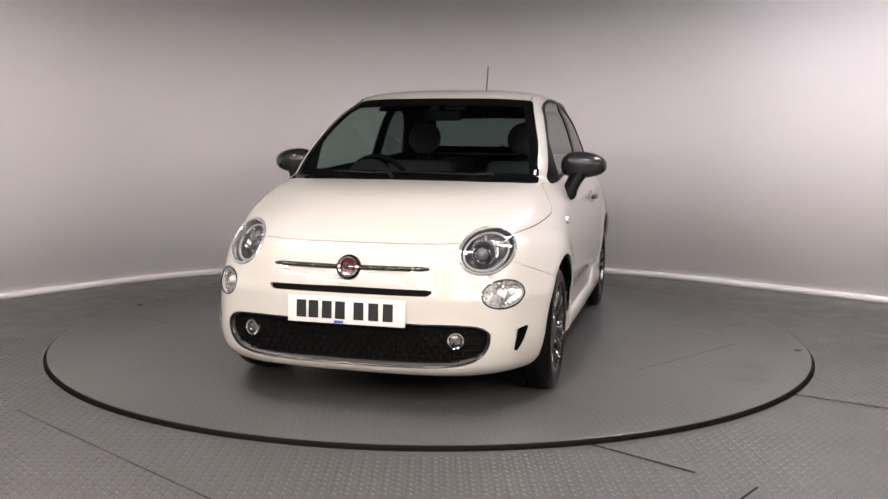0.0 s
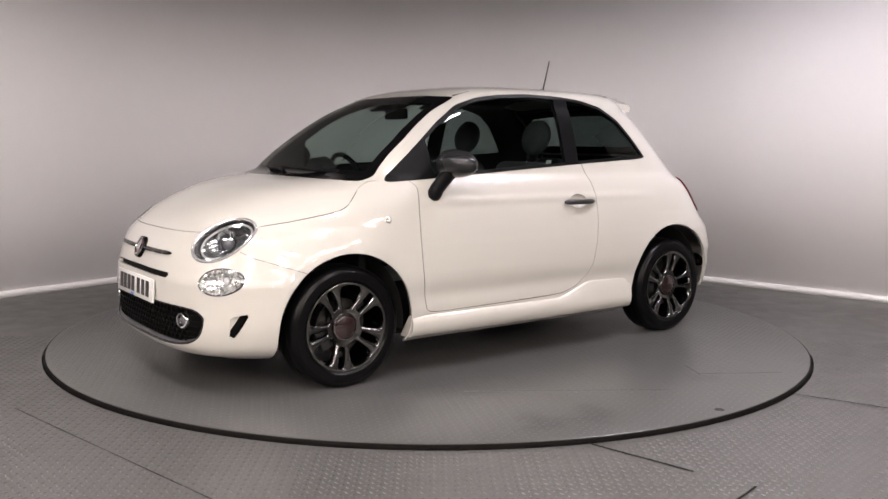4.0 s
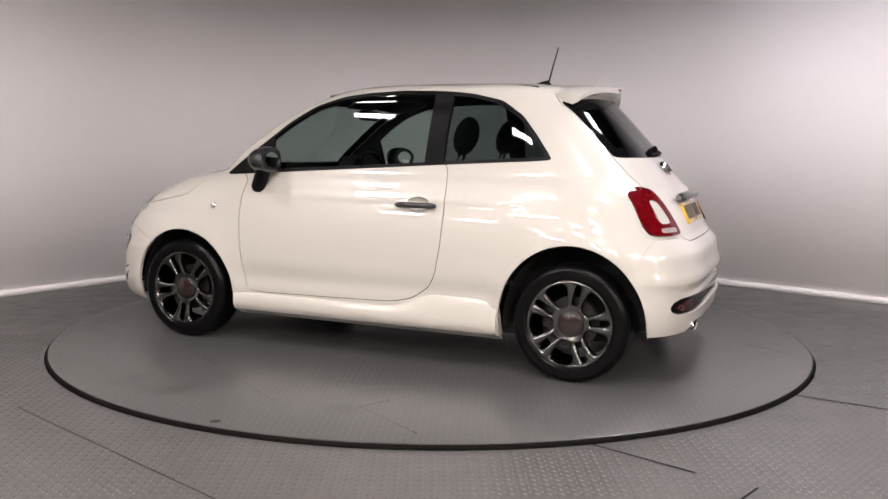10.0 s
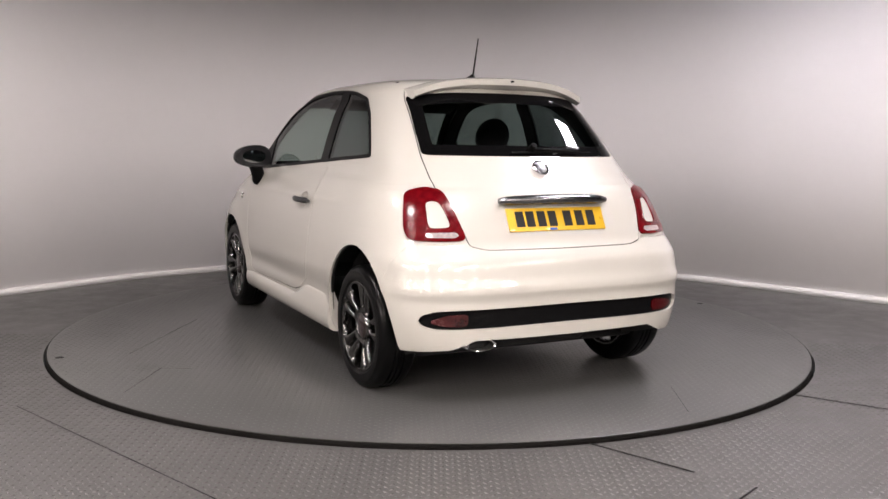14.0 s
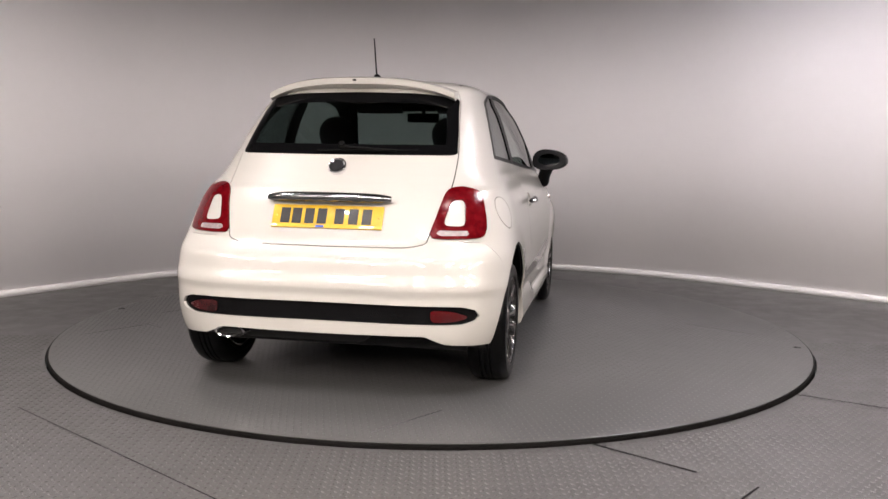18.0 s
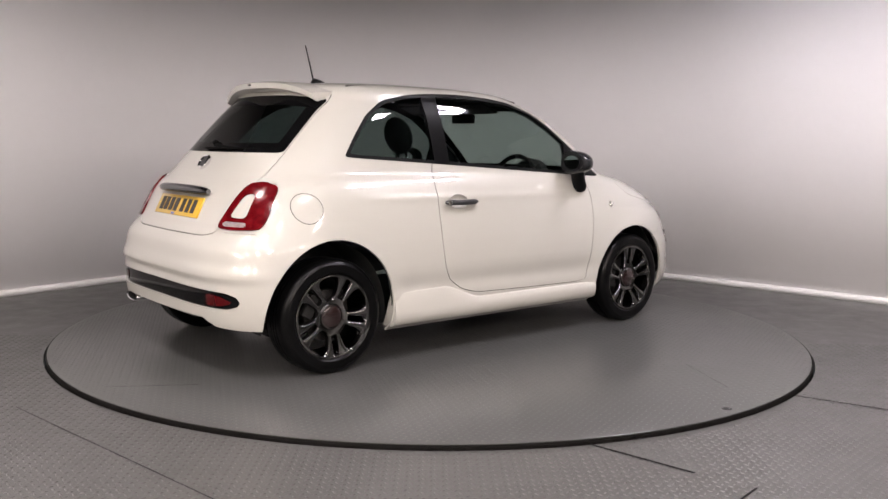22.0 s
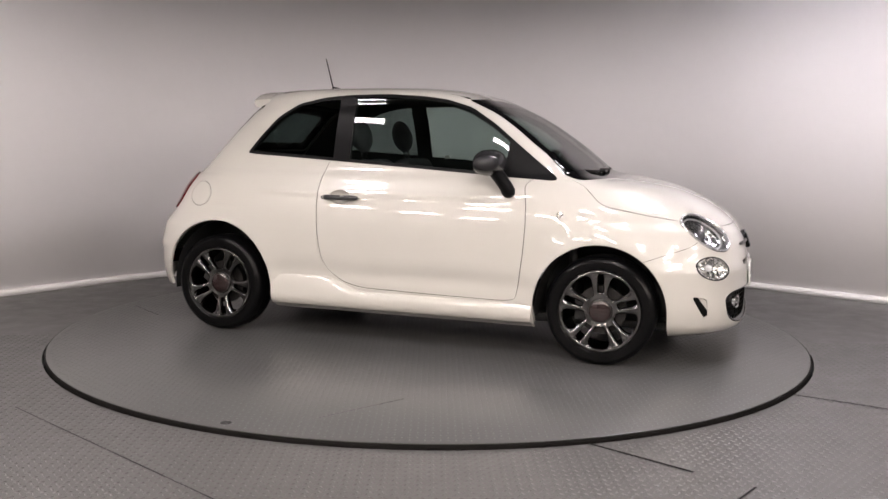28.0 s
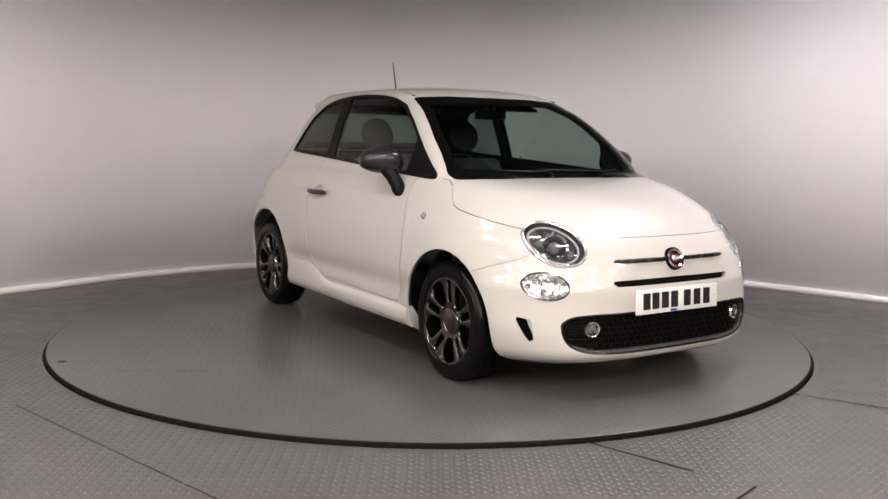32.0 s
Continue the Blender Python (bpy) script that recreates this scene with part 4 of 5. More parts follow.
def tail_lamps():
    for s in (1, -1):
        lamp = panel(skin, "tail_lamp", ["tail_lamp"], M_RED, car, s, "red tail lamp with a body-coloured middle", push=0.009, flange=0.012)
        panel(skin, "insert", ["tail_insert"], M_PAINT, lamp, s, "white painted middle", push=0.004)
        panel(skin, "reversing_lens", ["tail_clear"], M_CLEAR, lamp, s, "clear lower lens", push=0.008, flange=0.01)
        loop = thin_loop(patch_loop("tail_insert", s, -0.007), 72)
        part("insert_rim", tube(loop, 0.0040, 8, True), M_RED, lamp)
        panel(skin, "rear_reflector", ["reflector"], M_REFLEX if s == -1 else M_FOG, car, s, "red lens in the black strip" if s == -1 else "clear and red lens in the black strip", inset=0.008, flange=0.004)


M_CLEAR = material("clear_lens_back", (0.42, 0.36, 0.36), 0.16, metal=0.4, vary=0.3, scale=70)
M_REFLEX = material("reflector_red", (0.05, 0.001, 0.002), 0.1)
M_FOG = material("smoked_lens", (0.045, 0.010, 0.011), 0.10, vary=0.7, scale=14)
tail_lamps()


def grille_parts():
    # dark openings set back behind the bumper
    lower = panel(skin, "lower_grille", ["grille"], M_VOID, car, 0, "wide black lower grille", inset=0.027, flange=0)
    for s in (1, -1):
        # a painted ramp sinks towards the wheel and ends at a black wall
        depth = 0.046 * np.clip((1.684 - skin.V[:, 0]) / 0.075, 0, 1)
        P = (skin.V - skin.N * depth[:, None]) * (1, s, 1)
        ramp = None
        for tag, mat, name in (("vent", M_PAINT, "side_vent"), ("vent_dark", M_VOID, "vent_opening")):
            T = skin.tris(tag)
            used = np.unique(T)
            remap = np.full(len(skin.V), -1)
            remap[used] = np.arange(len(used))
            ob = mesh_object(name, P[used], remap[T] if s > 0 else remap[T][:, ::-1], mat, ramp or car, "" if ramp else "scooped side vent", smooth=True)
            ramp = ramp or ob
        chain = max(edge_loops(skin.tris("vent", "vent_dark")), key=len)
        mid = skin.V[chain].mean(0)
        rows = [[skin.V[i] + (mid - skin.V[i]) * 0.03 - skin.N[i] * (depth[i] * q + 0.001) for i in chain] for q in (0.0, 1.0)]
        n = len(chain)
        mesh_object("vent_wall", [p * (1, s, 1) for r in rows for p in r], [(k, (k + 1) % n, n + (k + 1) % n, n + k) for k in range(n)], M_VOID, ramp, "black vent wall")
    panel(skin, "upper_slot", ["slot"], M_VOID, car, 0, "narrow black slot", inset=0.018, flange=0)
    # mesh of the grille: rows of bars and short uprights
    def nose(y, z, back):
        xf, lf, nf, w = (np.interp(z, [r[0] for r in RINGS], [r[k] for r in RINGS]) for k in (1, 2, 3, 4))
        return xf - lf + lf * (1 - (abs(y) / w) ** nf) ** (1 / nf) - back

    for i, z in enumerate(np.linspace(0.245, 0.392, 7)):
        half = 0.55 if 0.26 < z < 0.39 else 0.46
        ys = np.linspace(-half, half, 41)
        part("grille_bar", tube([(nose(y, z, 0.022), y, z) for y in ys], 0.0030, 5), M_VOID, lower)
    ups = bmesh.new()
    for i, z in enumerate(np.linspace(0.257, 0.380, 6)):
        for k in range(-13, 14):
            y = (k + 0.5 * (i % 2)) * 0.036
            if abs(y) > 0.50:
                continue
            r = bmesh.ops.create_cube(ups, size=1, matrix=Matrix.Translation((nose(y, z, 0.021), y, z)) @ Matrix.Diagonal((0.006, 0.007, 0.022, 1)))
    tagged(part("grille_stud", ups, M_VOID, lower), kind="stuff")
    # surround of the grille
    ring = []
    pts = patch_loop("grille", 1)
    pts = [p for p in pts if p.y > 1e-4]
    P = np.array([tuple(p) for p in pts])
    k = int(np.argmax(np.linalg.norm(np.roll(P, -1, 0) - P, axis=1)))
    P = np.roll(P, -(k + 1), axis=0)
    full = [Vector(p) for p in P] + [Vector(p * (1, -1, 1)) for p in P[::-1]]
    full = thin_loop(full, 160)
    part("surround", tube([p + Vector((-0.004, 0, 0)) for p in full], 0.0055, 8, True), M_GREY, lower, "dark grey surround")
    # sloping frame inside the opening, deepest along the bottom
    fr = bmesh.new()
    rows = []
    for k in range(4):
        q = k / 3
        row = []
        for p in full:
            low = min(max((0.31 - p.z) / 0.07, 0), 1)
            side = min(max((abs(p.y) - 0.50) / 0.09, 0), 1)
            row.append(fr.verts.new((p.x - 0.003 - 0.040 * q, p.y - math.copysign(0.022 * side * q, p.y), p.z + (0.030 * low - 0.006 * (1 - low)) * q)))
        rows.append(row)
    for a, b in zip(rows[:-1], rows[1:]):
        for i in range(len(full)):
            j = (i + 1) % len(full)
            fr.faces.new((a[i], a[j], b[j], b[i]))
    part("inner_frame", fr, M_FRAME, lower, "satin grey sloping frame", angle=70)
    for s in (1, -1):
        fog = part("fog_lamp", disc_on((1.800, 0.455 * s, 0.338), (0.96, 0.28 * s, 0), [(0.0, 0.012), (0.020, 0.010), (0.026, 0.004), (0.030, -0.03)]), M_BULB, lower, "round fog lamp")
        part("fog_ring", disc_on((1.800, 0.455 * s, 0.338), (0.96, 0.28 * s, 0), [(0.026, 0.004), (0.028, 0.016), (0.034, 0.018), (0.039, 0.010), (0.040, -0.02)]), M_CHROME, fog)
    # bright bar and badge on the nose
    for s in (1, -1):
        pts, rad = [], []
        for y in np.linspace(0.035, 0.345, 26):
            pts.append((nose(y, 0.628, -0.003), y * s, 0.628 + 0.004 * y))
            rad.append(0.0105 * max(1 - (max(y - 0.29, 0) / 0.060) ** 2, 0.12) ** 0.5 if y > 0.29 else 0.0105)
        part("nose_bar", tube(pts, rad, 8), M_NOSE, car, "dark chrome moustache bar")
    bad = part("front_badge", disc_on((1.842, 0, 0.630), (0.93, 0, 0.36), [(0.0, 0.006), (0.036, 0.004), (0.037, -0.01)]), M_BADGE, car, "round dark red badge")
    part("badge_ring", disc_on((1.842, 0, 0.630), (0.93, 0, 0.36), [(0.036, -0.01), (0.036, 0.005), (0.041, 0.009), (0.046, 0.004), (0.047, -0.012)]), M_CHROME, bad)
    part("badge_rim", disc_on((1.842, 0, 0.630), (0.93, 0, 0.36), [(0.045, -0.01), (0.046, 0.004), (0.050, 0.005), (0.053, 0.001), (0.054, -0.014)]), M_GLOSS, bad)
    for k in range(4):
        part("badge_bar", box(0.004, 0.007, 0.030, 0.001, 1, at=(1.8485, -0.0165 + 0.011 * k, 0.632), turn=Matrix.Rotation(radians(-21), 4, "Y")), M_CHROME, bad)


grille_parts()


def number_plate(x, z, tilt, mat, facing, label):
    """Plate with seven plain bars in place of the characters."""
    plate = part("number_plate", box(0.010, 0.520, 0.111, 0.003, 2), mat, car, label)
    plate.matrix_basis = pose(x, 0, z, 0, tilt, 0)
    for y in (-0.198, -0.143, -0.083, -0.024, 0.058, 0.123, 0.186):
        part("bar", box(0.002, 0.044, 0.074, 0.0005, 1, at=(0.0055 * facing, y * facing, 0.002)), M_INK, plate)
    part("sticker", box(0.002, 0.040, 0.011, 0.0004, 1, at=(0.0055 * facing, -0.030 * facing, -0.0475)), M_STICKER, plate, "small blue mark")
    for s in (1, -1):
        part("screw_cap", lathe([(0, 0.003), (0.006, 0.002), (0.007, 0)], 12, "x"), mat, plate).matrix_basis = pose(0.005 * facing, 0.242 * s, 0, 0, 0, 0 if facing > 0 else 180)


M_STICKER = material("blue_mark", (0.03, 0.08, 0.35), 0.4)
number_plate(1.870, 0.447, -3, M_PLATE, 1, "white front number plate with black bars")
number_plate(-1.592, 0.804, 26, M_YELLOW, -1, "yellow rear number plate with black bars")


def rear_details():
    pts = [(-1.562 - 0.024 * (1 - (y / 0.3) ** 2), y, 0.888 + 0.006 * (1 - (y / 0.29) ** 2)) for y in np.linspace(-0.290, 0.290, 25)]
    part("tailgate_handle", tube(pts, [0.014 + 0.0115 * (1 - abs(k / 12 - 1) ** 8) for k in range(25)], 12, flat=0.9), M_CARBON, car, "chrome tailgate handle")
    b = part("rear_badge", disc_on((-1.450, 0, 1.031), (-0.80, 0, 0.60), [(0.0, 0.006), (0.033, 0.004), (0.034, -0.01)]), M_GREY, car, "small round dark badge")
    part("badge_ring", disc_on((-1.450, 0, 1.031), (-0.80, 0, 0.60), [(0.032, -0.01), (0.032, 0.005), (0.038, 0.009), (0.043, 0.004), (0.044, -0.012)]), M_CHROME, b)
    # spoiler over the rear window
    bm = bmesh.new()
    rows = []
    for y in np.linspace(-0.478, 0.478, 31):
        k = abs(y) / 0.478
        lead = (-0.88 + 0.02 * k, 1.459 - 0.062 * k ** 2.8)
        tipx, tipz = -1.180 + 0.100 * k ** 1.4, 1.456 - 0.066 * k ** 3.2
        root = (-1.075 + 0.13 * k ** 2, 1.398 - 0.020 * k ** 2)
        pts = [lead, (lead[0] * 0.6 + tipx * 0.4, lead[1] * 0.6 + tipz * 0.4 + 0.006), (tipx + 0.03, tipz + 0.004), (tipx, tipz - 0.004), (tipx + 0.004, tipz - 0.032), (tipx + 0.030, tipz - 0.043), root]
        rows.append([bm.verts.new((p[0], y, p[1])) for p in pts])
    for a, c in zip(rows[:-1], rows[1:]):
        for i in range(len(a)):
            j = (i + 1) % len(a)
            bm.faces.new((a[i], a[j], c[j], c[i]))
    bm.faces.new(rows[0])
    bm.faces.new(rows[-1])
    for s in (1, -1):
        pts = []
        for x in np.linspace(0.335, -0.87, 36):
            y = float(np.interp(x, [-0.87, -0.70, 0.0, 0.335], [0.470, 0.462, 0.488, 0.500]))
            d = np.hypot(skin.V[:, 0] - x, skin.V[:, 1] - y) + 10 * (skin.V[:, 2] < 1.3)
            i = np.argsort(d)[:5]
            pts.append((x, y * s, float(np.average(skin.V[i, 2])) - 0.001))
        z = [p[2] for p in pts]
        z = np.convolve([z[0]] * 2 + z + [z[-1]] * 2, np.ones(5) / 5, "valid")
        pts = [(p[0], p[1], float(q)) for p, q in zip(pts, z)]
        rad = [0.0036 if k < 4 else 0.0045 if k > 31 else 0.0016 for k in range(36)]
        part("roof_seam", tube(pts, rad, 6), M_BLACK, car, "black joint along the roof edge")
    sp = part("roof_spoiler", bm, M_PAINT, car, "white roof spoiler", angle=50)
    part("washer_jet", box(0.014, 0.018, 0.008, 0.002, 1, at=(-1.180, 0.0, 1.442)), M_BLACK, sp)
    # wiper
    arm = part("rear_wiper", tube([(-1.385, 0.0, 1.118), (-1.388, -0.10, 1.112), (-1.372, -0.26, 1.104)], [0.010, 0.008, 0.006], 8), M_VOID, car, "black rear wiper")
    part("pivot", disc_on((-1.362, 0.0, 1.112), (-0.75, 0, 0.66), [(0.0, 0.042), (0.014, 0.038), (0.020, 0.0)]), M_VOID, arm)
    part("blade", tube([(-1.385, 0.12, 1.100), (-1.380, -0.20, 1.104), (-1.338, -0.36, 1.104)], 0.006, 6), M_VOID, arm)
    # aerial
    rod = part("aerial", tube([(-0.772, 0, 1.464), (-0.800, 0, 1.57), (-0.830, 0, 1.682)], [0.0045, 0.004, 0.003], 8), M_BLACK, car, "short black roof aerial")
    part("aerial_base", tube([(-0.690, 0, 1.470), (-0.735, 0, 1.478), (-0.772, 0, 1.484), (-0.790, 0, 1.472)], [0.006, 0.016, 0.019, 0.010], 10, flat=1.0), M_BLACK, rod)
    # exhaust
    ex = part("exhaust_tip", lathe([(0.031, 0.0), (0.036, 0.004), (0.039, -0.004), (0.039, -0.14), (0.030, -0.14)], 32, "x"), M_CHROME, car, "chrome oval exhaust tip")
    ex.data.transform(Matrix.Diagonal((1, 2.0, 0.68, 1)))
    ex.matrix_basis = pose(-1.690, 0.436, 0.277, 0, 0, 180)
    part("bore", lathe([(0.0, -0.04), (0.0305, -0.04), (0.0305, -0.002)], 24, "x"), M_SEAM, ex).data.transform(Matrix.Diagonal((1, 2.0, 0.68, 1)))


rear_details()


def wipers():
    for y0, y1 in ((0.42, -0.12), (-0.10, -0.56)):
        pts = []
        for k in np.linspace(0, 1, 14):
            y = y0 + (y1 - y0) * k
            pts.append((1.035 - 0.17 * (abs(y) / 0.63) ** 3.1 - 0.015 + 0.0, y, 0.992 + 0.012 * k))
        arm = part("wiper", tube(pts, 0.007, 6), M_BLACK, car, "black windscreen wiper")
        part("wiper_pivot", tube([(pts[0][0] + 0.02, y0 + 0.03, 0.972), (pts[0][0] + 0.01, y0, 0.996), pts[2]], [0.013, 0.011, 0.008], 8), M_BLACK, arm)


wipers()


def mirrors():
    for s in (1, -1):
        bm = bmesh.new()
        bmesh.ops.create_uvsphere(bm, u_segments=32, v_segments=20, radius=1)
        for v in bm.verts:
            x, y, z = v.co
            flatx = x * 0.085 if x > 0 else max(x, -0.35) * 0.085
            y, z = math.copysign(abs(y) ** 0.82, y), math.copysign(abs(z) ** 0.82, z)
            v.co = (flatx, y * 0.120 * (1 - 0.06 * z), z * 0.069 * (1 - 0.15 * y * s))
        m = part("door_mirror", bm, M_GREY, car, "satin grey door mirror", angle=60)
        m.matrix_basis = pose(0.545, 0.826 * s, 1.042, 0, 0, 6 if s > 0 else -12)
        g = bmesh.new()
        bmesh.ops.create_circle(g, cap_ends=True, segments=32, radius=1)
        for v in g.verts:
            v.co = (-0.0315, v.co.x * 0.074, v.co.y * 0.040)
        part("mirror_glass", g, M_MIRROR, m)
        part("mirror_arm", tube([(0.03, -0.02 * s, -0.04), (0.05, -0.045 * s, -0.08), (0.074, -0.065 * s, -0.122), (0.086, -0.072 * s, -0.150), (0.092, -0.076 * s, -0.172), (0.094, -0.078 * s, -0.182)], [0.046, 0.042, 0.042, 0.044, 0.034, 0.014], 14, flat=0.85), M_BLACK, m, "black mirror arm")


M_MIRROR = material("mirror_glass", (0.85, 0.87, 0.88), 0.01, metal=1.0)
mirrors()


M_HANDLE = material("handle_grey", (0.055, 0.055, 0.058), 0.32, metal=0.6, vary=0.1, scale=30)


def door_details():
    for s in (1, -1):
        pts = [(x, (0.800 + 0.016 * math.sin(math.pi * k / 10)) * s, 0.829) for k, x in enumerate(np.linspace(-0.223, -0.449, 11))]
        h = part("door_handle", tube(pts, [0.008] + [0.0150] * 9 + [0.008], 10), M_HANDLE, car, "dark grey door handle")
        loop = thin_loop(patch_loop("cup", s), 64)
        c = sum(loop, Vector()) / len(loop)
        part("handle_cup", bowl(loop, (c, (0, s, 0.12)), [(0, 0), (0.06, 0.007), (0.22, 0.016), (0.5, 0.022), (0.8, 0.024)]), M_PAINT, h, angle=60)
        near = np.argsort(np.hypot(skin.V[:, 0] - 0.930, skin.V[:, 2] - 0.778) + 10 * (skin.V[:, 1] < 0.5))[:6]
        out = float(skin.V[near, 1].mean())
        part("side_repeater", disc_on((0.930, (out + 0.001) * s, 0.778), (0.22, 0.97 * s, 0.1), [(0.0, 0.010), (0.014, 0.008), (0.020, 0.0), (0.021, -0.02)], 24), M_SILVER, car, "small clear side repeater")
    part("door_lock", disc_on((-0.432, -0.822, 0.829), (0, -1, 0), [(0.0, 0.004), (0.009, 0.003), (0.011, -0.006)], 20), M_SILVER, car, "small round door lock")


door_details()


def wheel_thing():
    """One wheel, its outer face towards +y, built at the hub."""
    w = new("wheel")
    r, half = 0.288, 0.094
    prof = [(0.212, -half + 0.012), (0.222, -half + 0.002), (0.245, -half), (0.268, -half + 0.006), (0.281, -half + 0.018), (r - 0.001, -half + 0.034)]
    for k in (-0.036, -0.012, 0.012, 0.036):
        prof += [(r, k - 0.010), (r, k + 0.006), (r - 0.006, k + 0.0065), (r - 0.006, k + 0.0115)]
    prof = prof[:-3] + [(r - 0.001, half - 0.034), (0.281, half - 0.018), (0.268, half - 0.006), (0.262, half - 0.004), (0.260, half - 0.002), (0.245, half), (0.222, half - 0.002), (0.212, half - 0.012)]
    tyre = part("tyre", lathe(prof, 72, "y", loop=True), M_RUBBER, w, "black low-profile tyre", angle=35)
    rim = part("rim", lathe([(0.213, 0.078), (0.2115, 0.087), (0.2075, 0.088), (0.203, 0.080), (0.198, 0.050), (0.190, -0.08), (0.198, -0.085), (0.212, -0.085)], 72, "y", loop=True), M_ALLOY, w, "graphite alloy rim", angle=35)
    # five twin spokes: each fifth of the wheel's face has a slot in its middle and half a wide opening on either side
    slot = lambda r: 0.0150 * max(1 - (max(0.108 - r, r - 0.184, 0) / 0.0150) ** 2, 0) ** 0.5
    wide = lambda r: float(np.interp(r, [0.082, 0.085, 0.092, 0.105, 0.140, 0.170, 0.189, 0.197, 0.2010], [0.0, 0.013, 0.022, 0.030, 0.044, 0.054, 0.053, 0.042, 0.0]))
    for k in range(5):
        bm = bmesh.new()
        for sgn in (1, -1):
            rows = []
            for rad in np.concatenate([[0.060, 0.069], np.linspace(0.0815, 0.097, 12), np.linspace(0.098, 0.107, 5), np.linspace(0.113, 0.180, 8), np.linspace(0.183, 0.2015, 15), [0.204, 0.208]]):
                q = (rad - 0.060) / 0.148
                a0, a1 = slot(rad) / rad, math.pi / 5 - wide(rad) / rad
                open0, open1 = slot(rad) > 0, wide(rad) > 0
                y = 0.062 + 0.023 * math.sin(q * math.pi * 0.5)
                row = []
                for u, h in ((0, -0.034), (0, -0.007), (0.14, -0.0015), (0.32, 0.001), (0.68, 0.001), (0.86, -0.0015), (1, -0.007), (1, -0.034)):
                    if (u < 0.3 and not open0 and h > -0.03) or (u > 0.7 and not open1 and h > -0.03):
                        h = 0.001
                    ang = radians(90 + 72 * k) + sgn * (a0 + (a1 - a0) * u)
                    row.append(bm.verts.new((rad * math.cos(ang), y + h, rad * math.sin(ang))))
                rows.append(row)
            for a, b in zip(rows[:-1], rows[1:]):
                for i in range(7):
                    f = (a[i], a[i + 1], b[i + 1], b[i])
                    bm.faces.new(f if sgn > 0 else f[::-1])
        bmesh.ops.remove_doubles(bm, verts=bm.verts, dist=1e-5)
        part("spoke", bm, M_ALLOY, w, "twin alloy spoke", angle=50)
    # webs that join neighbouring spokes at the hub
    part("hub", lathe([(0.0, 0.060), (0.060, 0.062), (0.068, 0.058), (0.072, 0.046), (0.074, 0.0), (0.0, 0.0)], 40, "y"), M_ALLOY, w, angle=35)
    part("hub_cap", lathe([(0.0, 0.076), (0.046, 0.075), (0.054, 0.071), (0.056, 0.060)], 36, "y"), M_CAP, w, "dark red-brown wheel cap")
    part("cap_ring", lathe([(0.054, 0.066), (0.057, 0.073), (0.062, 0.072), (0.067, 0.062)], 36, "y"), M_ALLOY, w)
    for k in range(5):
        a = radians(90 + 36 + 72 * k)
        part("wheel_bolt", disc_on((0.073 * math.cos(a), 0.040, 0.073 * math.sin(a)), (0, 1, 0), [(0.0, 0.016), (0.007, 0.015), (0.009, 0.0)], 12), M_STEEL, w)
    part("brake_disc", lathe([(0.06, 0.020), (0.128, 0.020), (0.130, 0.016), (0.130, 0.0), (0.06, 0.0)], 48, "y"), M_STEEL, w, "steel brake disc", angle=35)
    part("caliper", box(0.06, 0.05, 0.12, 0.01, 2, at=(0.110, 0.012, 0.0)), M_UNDER, w)
    return w


def wheels():
    first = wheel_thing()
    first.parent = car
    poses = []
    for i, x in enumerate(WHEELS_X):
        for s in (1, -1):
            turn = (27.5, 0, -12, -29)[2 * i + (s < 0)]
            poses.append(pose(x, 0.702 * s, 0.286, 0, 0, 0 if s > 0 else 180) @ pose(0, 0, 0, 0, turn, 0))
    first.matrix_basis = poses[0]
    for m in poses[1:]:
        copy_thing(first, m).parent = car


wheels()


def under_parts():
    part("floor_pan", box(2.9, 1.24, 0.05, 0.02, 2, at=(0.05, 0, 0.20)), M_UNDER, car, "dark underbody")
    part("engine_tray", box(0.75, 0.92, 0.06, 0.02, 2, at=(1.36, 0, 0.205)), M_UNDER, car)
    part("rear_axle", tube([(-1.15, -0.6, 0.27), (-1.15, 0.6, 0.27)], 0.045, 12), M_UNDER, car)
    part("silencer", box(0.30, 0.62, 0.14, 0.05, 3, at=(-1.46, 0.12, 0.30)), M_UNDER, car)
    for x in WHEELS_X:
        for s in (1, -1):
            bm = bmesh.new()
            rows = []
            for y in (0.715, 0.60, 0.46):
                rows.append([bm.verts.new((x + 0.362 * math.cos(a), y * s, 0.27 + 0.385 * math.sin(a))) for a in np.linspace(-0.12, math.pi + 0.12, 40)])
            hub = bm.verts.new((x, 0.46 * s, 0.20))
            for a, b in zip(rows[:-1], rows[1:]):
                for i in range(39):
                    bm.faces.new((a[i], a[i + 1], b[i + 1], b[i]))
            for i in range(39):
                bm.faces.new((rows[-1][i], rows[-1][i + 1], hub))
            part("wheel_well", bm, M_UNDER, car, "dark wheel arch liner")


under_parts()


# ---- cabin ----
def soft_block(sx, sy, sz, at, mat, name, parent, label="", tilt=0, bevel=0.05):
    ob = part(name, box(sx, sy, sz, bevel, 4), mat, parent, label, angle=80)
    ob.matrix_basis = pose(*at, 0, tilt, 0)
    return ob


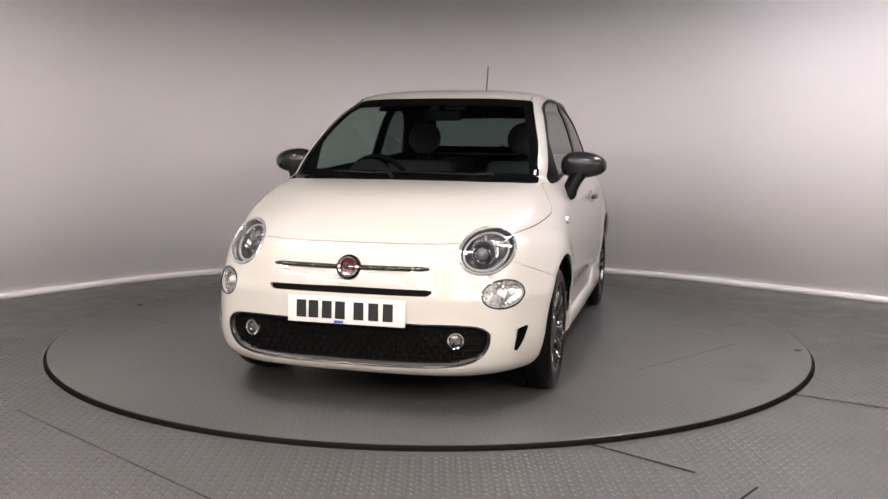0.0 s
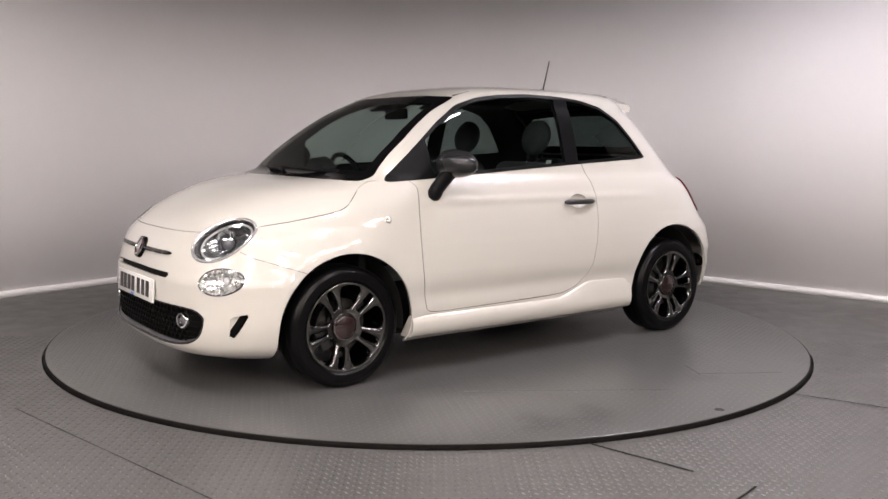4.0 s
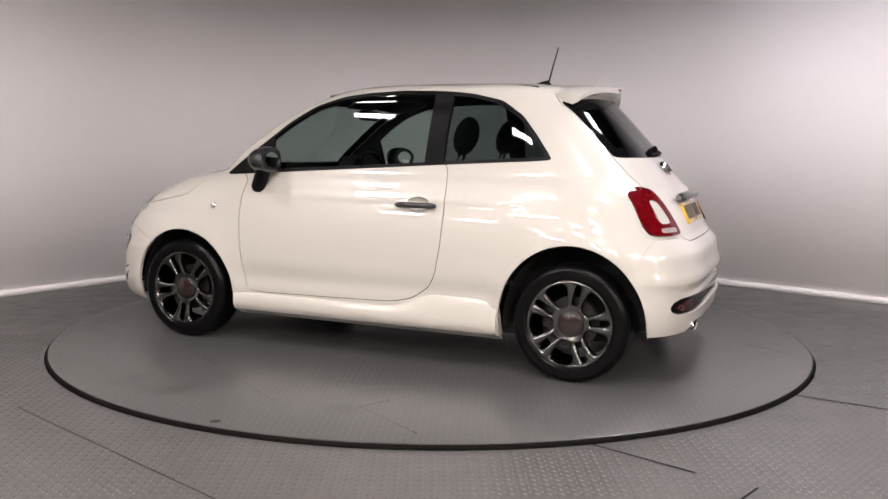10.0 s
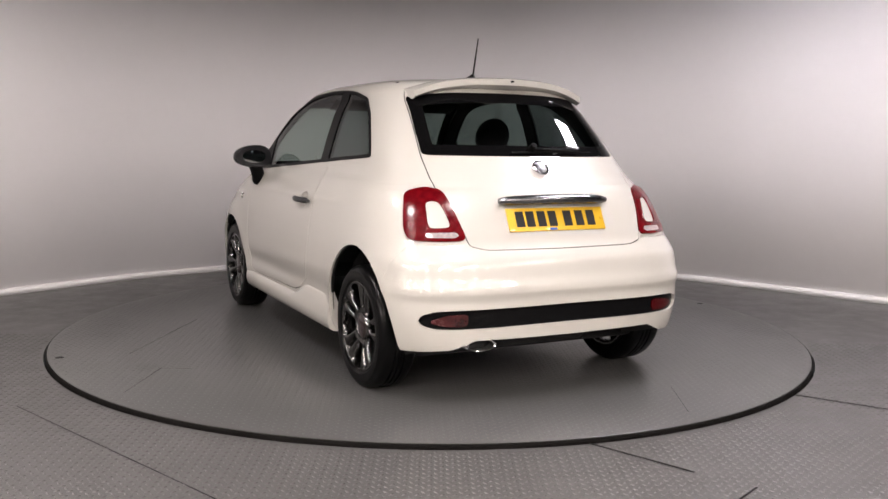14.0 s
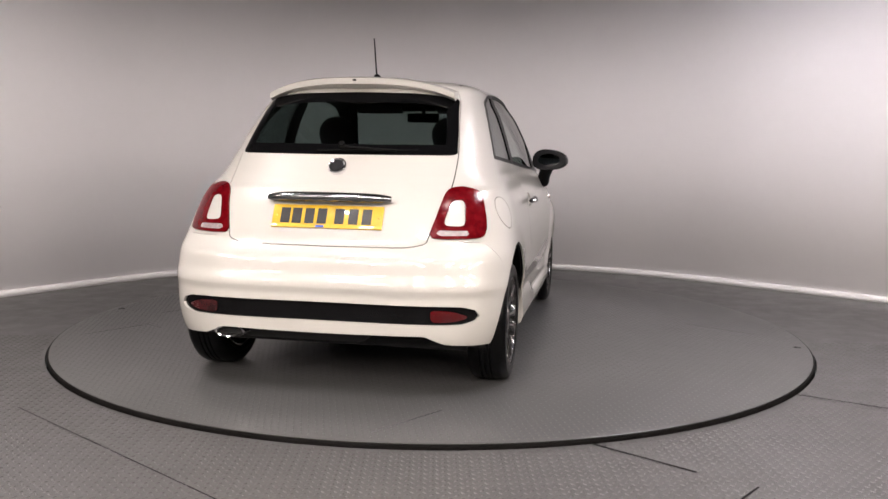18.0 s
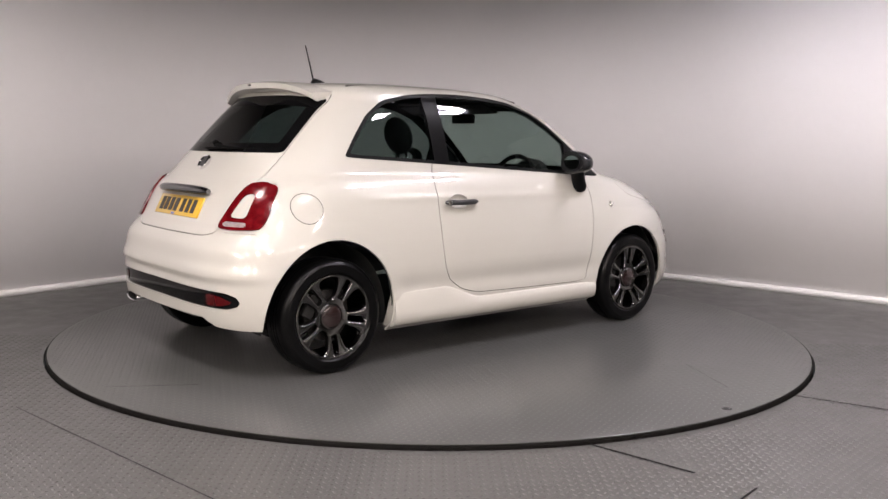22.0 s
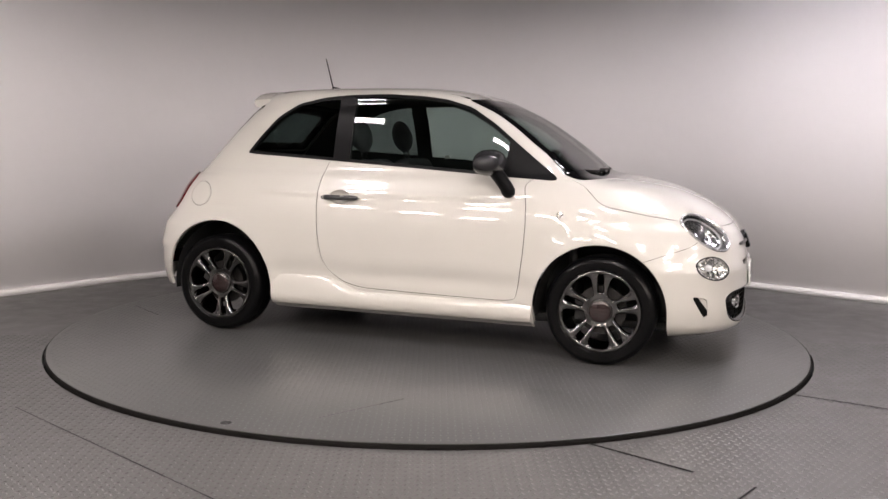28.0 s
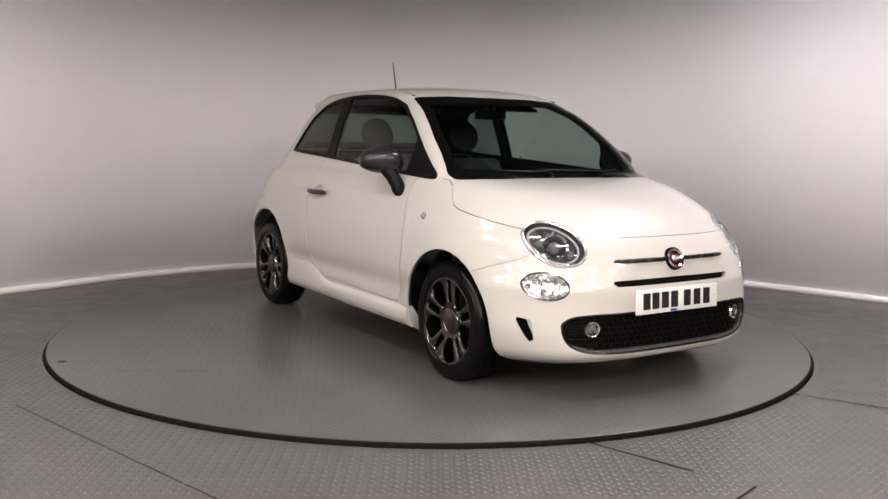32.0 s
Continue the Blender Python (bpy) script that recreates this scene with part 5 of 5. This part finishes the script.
def cabin():
    # lining behind the panels
    v, n, f = panel_data(skin, ["body", "door", "tailgate", "trim", "sail", "pillar", "tail_lamp", "tail_insert", "tail_clear"], 0, 0.022, 0.0)
    v = np.array(v)
    keep = [q for q in f if all(0.30 < v[i][2] and -1.62 < v[i][0] < 1.02 for i in q)]
    mesh_object("cabin_lining", v, keep, M_TRIM, car, "dark cabin lining", normals=n)
    part("bulkhead", box(0.05, 1.30, 0.62, 0.02, 2, at=(0.98, 0, 0.62)), M_TRIM, car)
    # dashboard
    bm = bmesh.new()
    prof = [(1.00, 0.935), (0.90, 0.960), (0.74, 0.968), (0.66, 0.955), (0.63, 0.90), (0.64, 0.80), (0.68, 0.66), (0.98, 0.60)]
    rows = []
    for y in np.linspace(-0.64, 0.64, 15):
        k = (abs(y) / 0.64) ** 4
        rows.append([bm.verts.new((x + (0.10 * k if x < 0.7 else -0.16 * k * (x - 0.7) / 0.3), y, z - 0.012 * k)) for x, z in prof])
    for a, b in zip(rows[:-1], rows[1:]):
        for i in range(len(prof) - 1):
            bm.faces.new((a[i], a[i + 1], b[i + 1], b[i]))
    dash = part("dashboard", bm, M_TRIM, car, "dark moulded dashboard", angle=60)
    part("instrument_hood", lathe([(0.0, -0.05), (0.125, -0.05), (0.135, 0.02), (0.115, 0.045), (0.105, 0.03), (0.0, 0.02)], 32, "x"), M_TRIM, dash).matrix_basis = pose(0.66, -0.335, 0.925, 0, 0, 180)
    wheel = part("steering_wheel", lathe([(0.178 + 0.015 * math.cos(a), 0.015 * math.sin(a)) for a in np.linspace(0, 2 * math.pi, 10, endpoint=False)], 48, "x", loop=True), M_BLACK, car, "black steering wheel")
    wheel.matrix_basis = pose(0.475, -0.335, 0.905, 0, 22, 0)
    part("wheel_hub", lathe([(0.0, -0.02), (0.06, -0.016), (0.075, 0.01), (0.05, 0.06), (0.0, 0.06)], 24, "x"), M_TRIM, wheel)
    for a in (0, 180, 270):
        part("wheel_spoke", box(0.018, 0.12, 0.035, 0.006, 2, at=(0.008, 0.115, 0)), M_GREY, wheel).matrix_basis = pose(0, 0, 0, a, 0, 0)
    # front seats
    for y in (0.335, -0.335):
        seat = soft_block(0.50, 0.48, 0.17, (0.06, y, 0.47), M_CLOTH, "front_seat", car, "dark cloth front seat", -6, 0.06)
        back = soft_block(0.15, 0.46, 0.60, (-0.30, 0, 0.31), M_CLOTH, "seat_back", seat, "", -12, 0.06)
        head = bmesh.new()
        bmesh.ops.create_uvsphere(head, u_segments=28, v_segments=18, radius=1)
        part("headrest", head, M_CLOTH, seat, "round headrest").matrix_basis = pose(-0.405, 0, 0.760, 0, -10, 0) @ Matrix.Diagonal((0.058, 0.110, 0.108, 1))
        for k in (0.04, -0.04):
            part("headrest_post", tube([(-0.37, k, 0.55), (-0.392, k, 0.66)], 0.007, 8), M_CHROME, seat)
    bench = soft_block(0.46, 0.90, 0.16, (-0.66, 0, 0.50), M_CLOTH, "rear_bench", car, "dark cloth rear bench", -6, 0.06)
    soft_block(0.13, 0.90, 0.50, (-0.30, 0, 0.26), M_CLOTH, "bench_back", bench, "", -18, 0.05)
    for y in (0.28, -0.28):
        soft_block(0.08, 0.24, 0.11, (-0.40, y, 0.54), M_CLOTH, "rear_headrest", bench, "", -14, 0.035)
    part("parcel_shelf", box(0.40, 0.92, 0.03, 0.01, 2, at=(-1.16, 0, 0.955)), M_TRIM, car, "dark parcel shelf")
    mir = part("cabin_mirror", box(0.028, 0.215, 0.062, 0.012, 3, at=(0.360, 0, 1.306)), M_BLACK, car, "black cabin mirror")
    part("mirror_stem", tube([(0.355, 0, 1.33), (0.395, 0, 1.365)], 0.014, 8), M_BLACK, mir)
    for y in (0.33, -0.33):
        part("sun_visor", box(0.14, 0.30, 0.016, 0.006, 2, at=(0.215, y * 0.8, 1.362), turn=Matrix.Rotation(radians(22), 4, "Y")), M_TRIM, car, "folded sun visor")
    part("window_sticker", box(0.038, 0.0015, 0.022, 0.0004, 1, at=(-0.215, 0.668, 1.045), turn=Matrix.Rotation(radians(-17), 4, "X")), M_PLATE, car, "small pale sticker in the door glass")


cabin()


def motions():
    rows = [(t, pose(0, 0, 0, 0, 0, a)) for t, a in TURN]
    walk(turntable, rows)
    walk(car, [(t, m @ pose(CAR_X, CAR_Y, TABLE_H)) for t, m in rows])


motions()
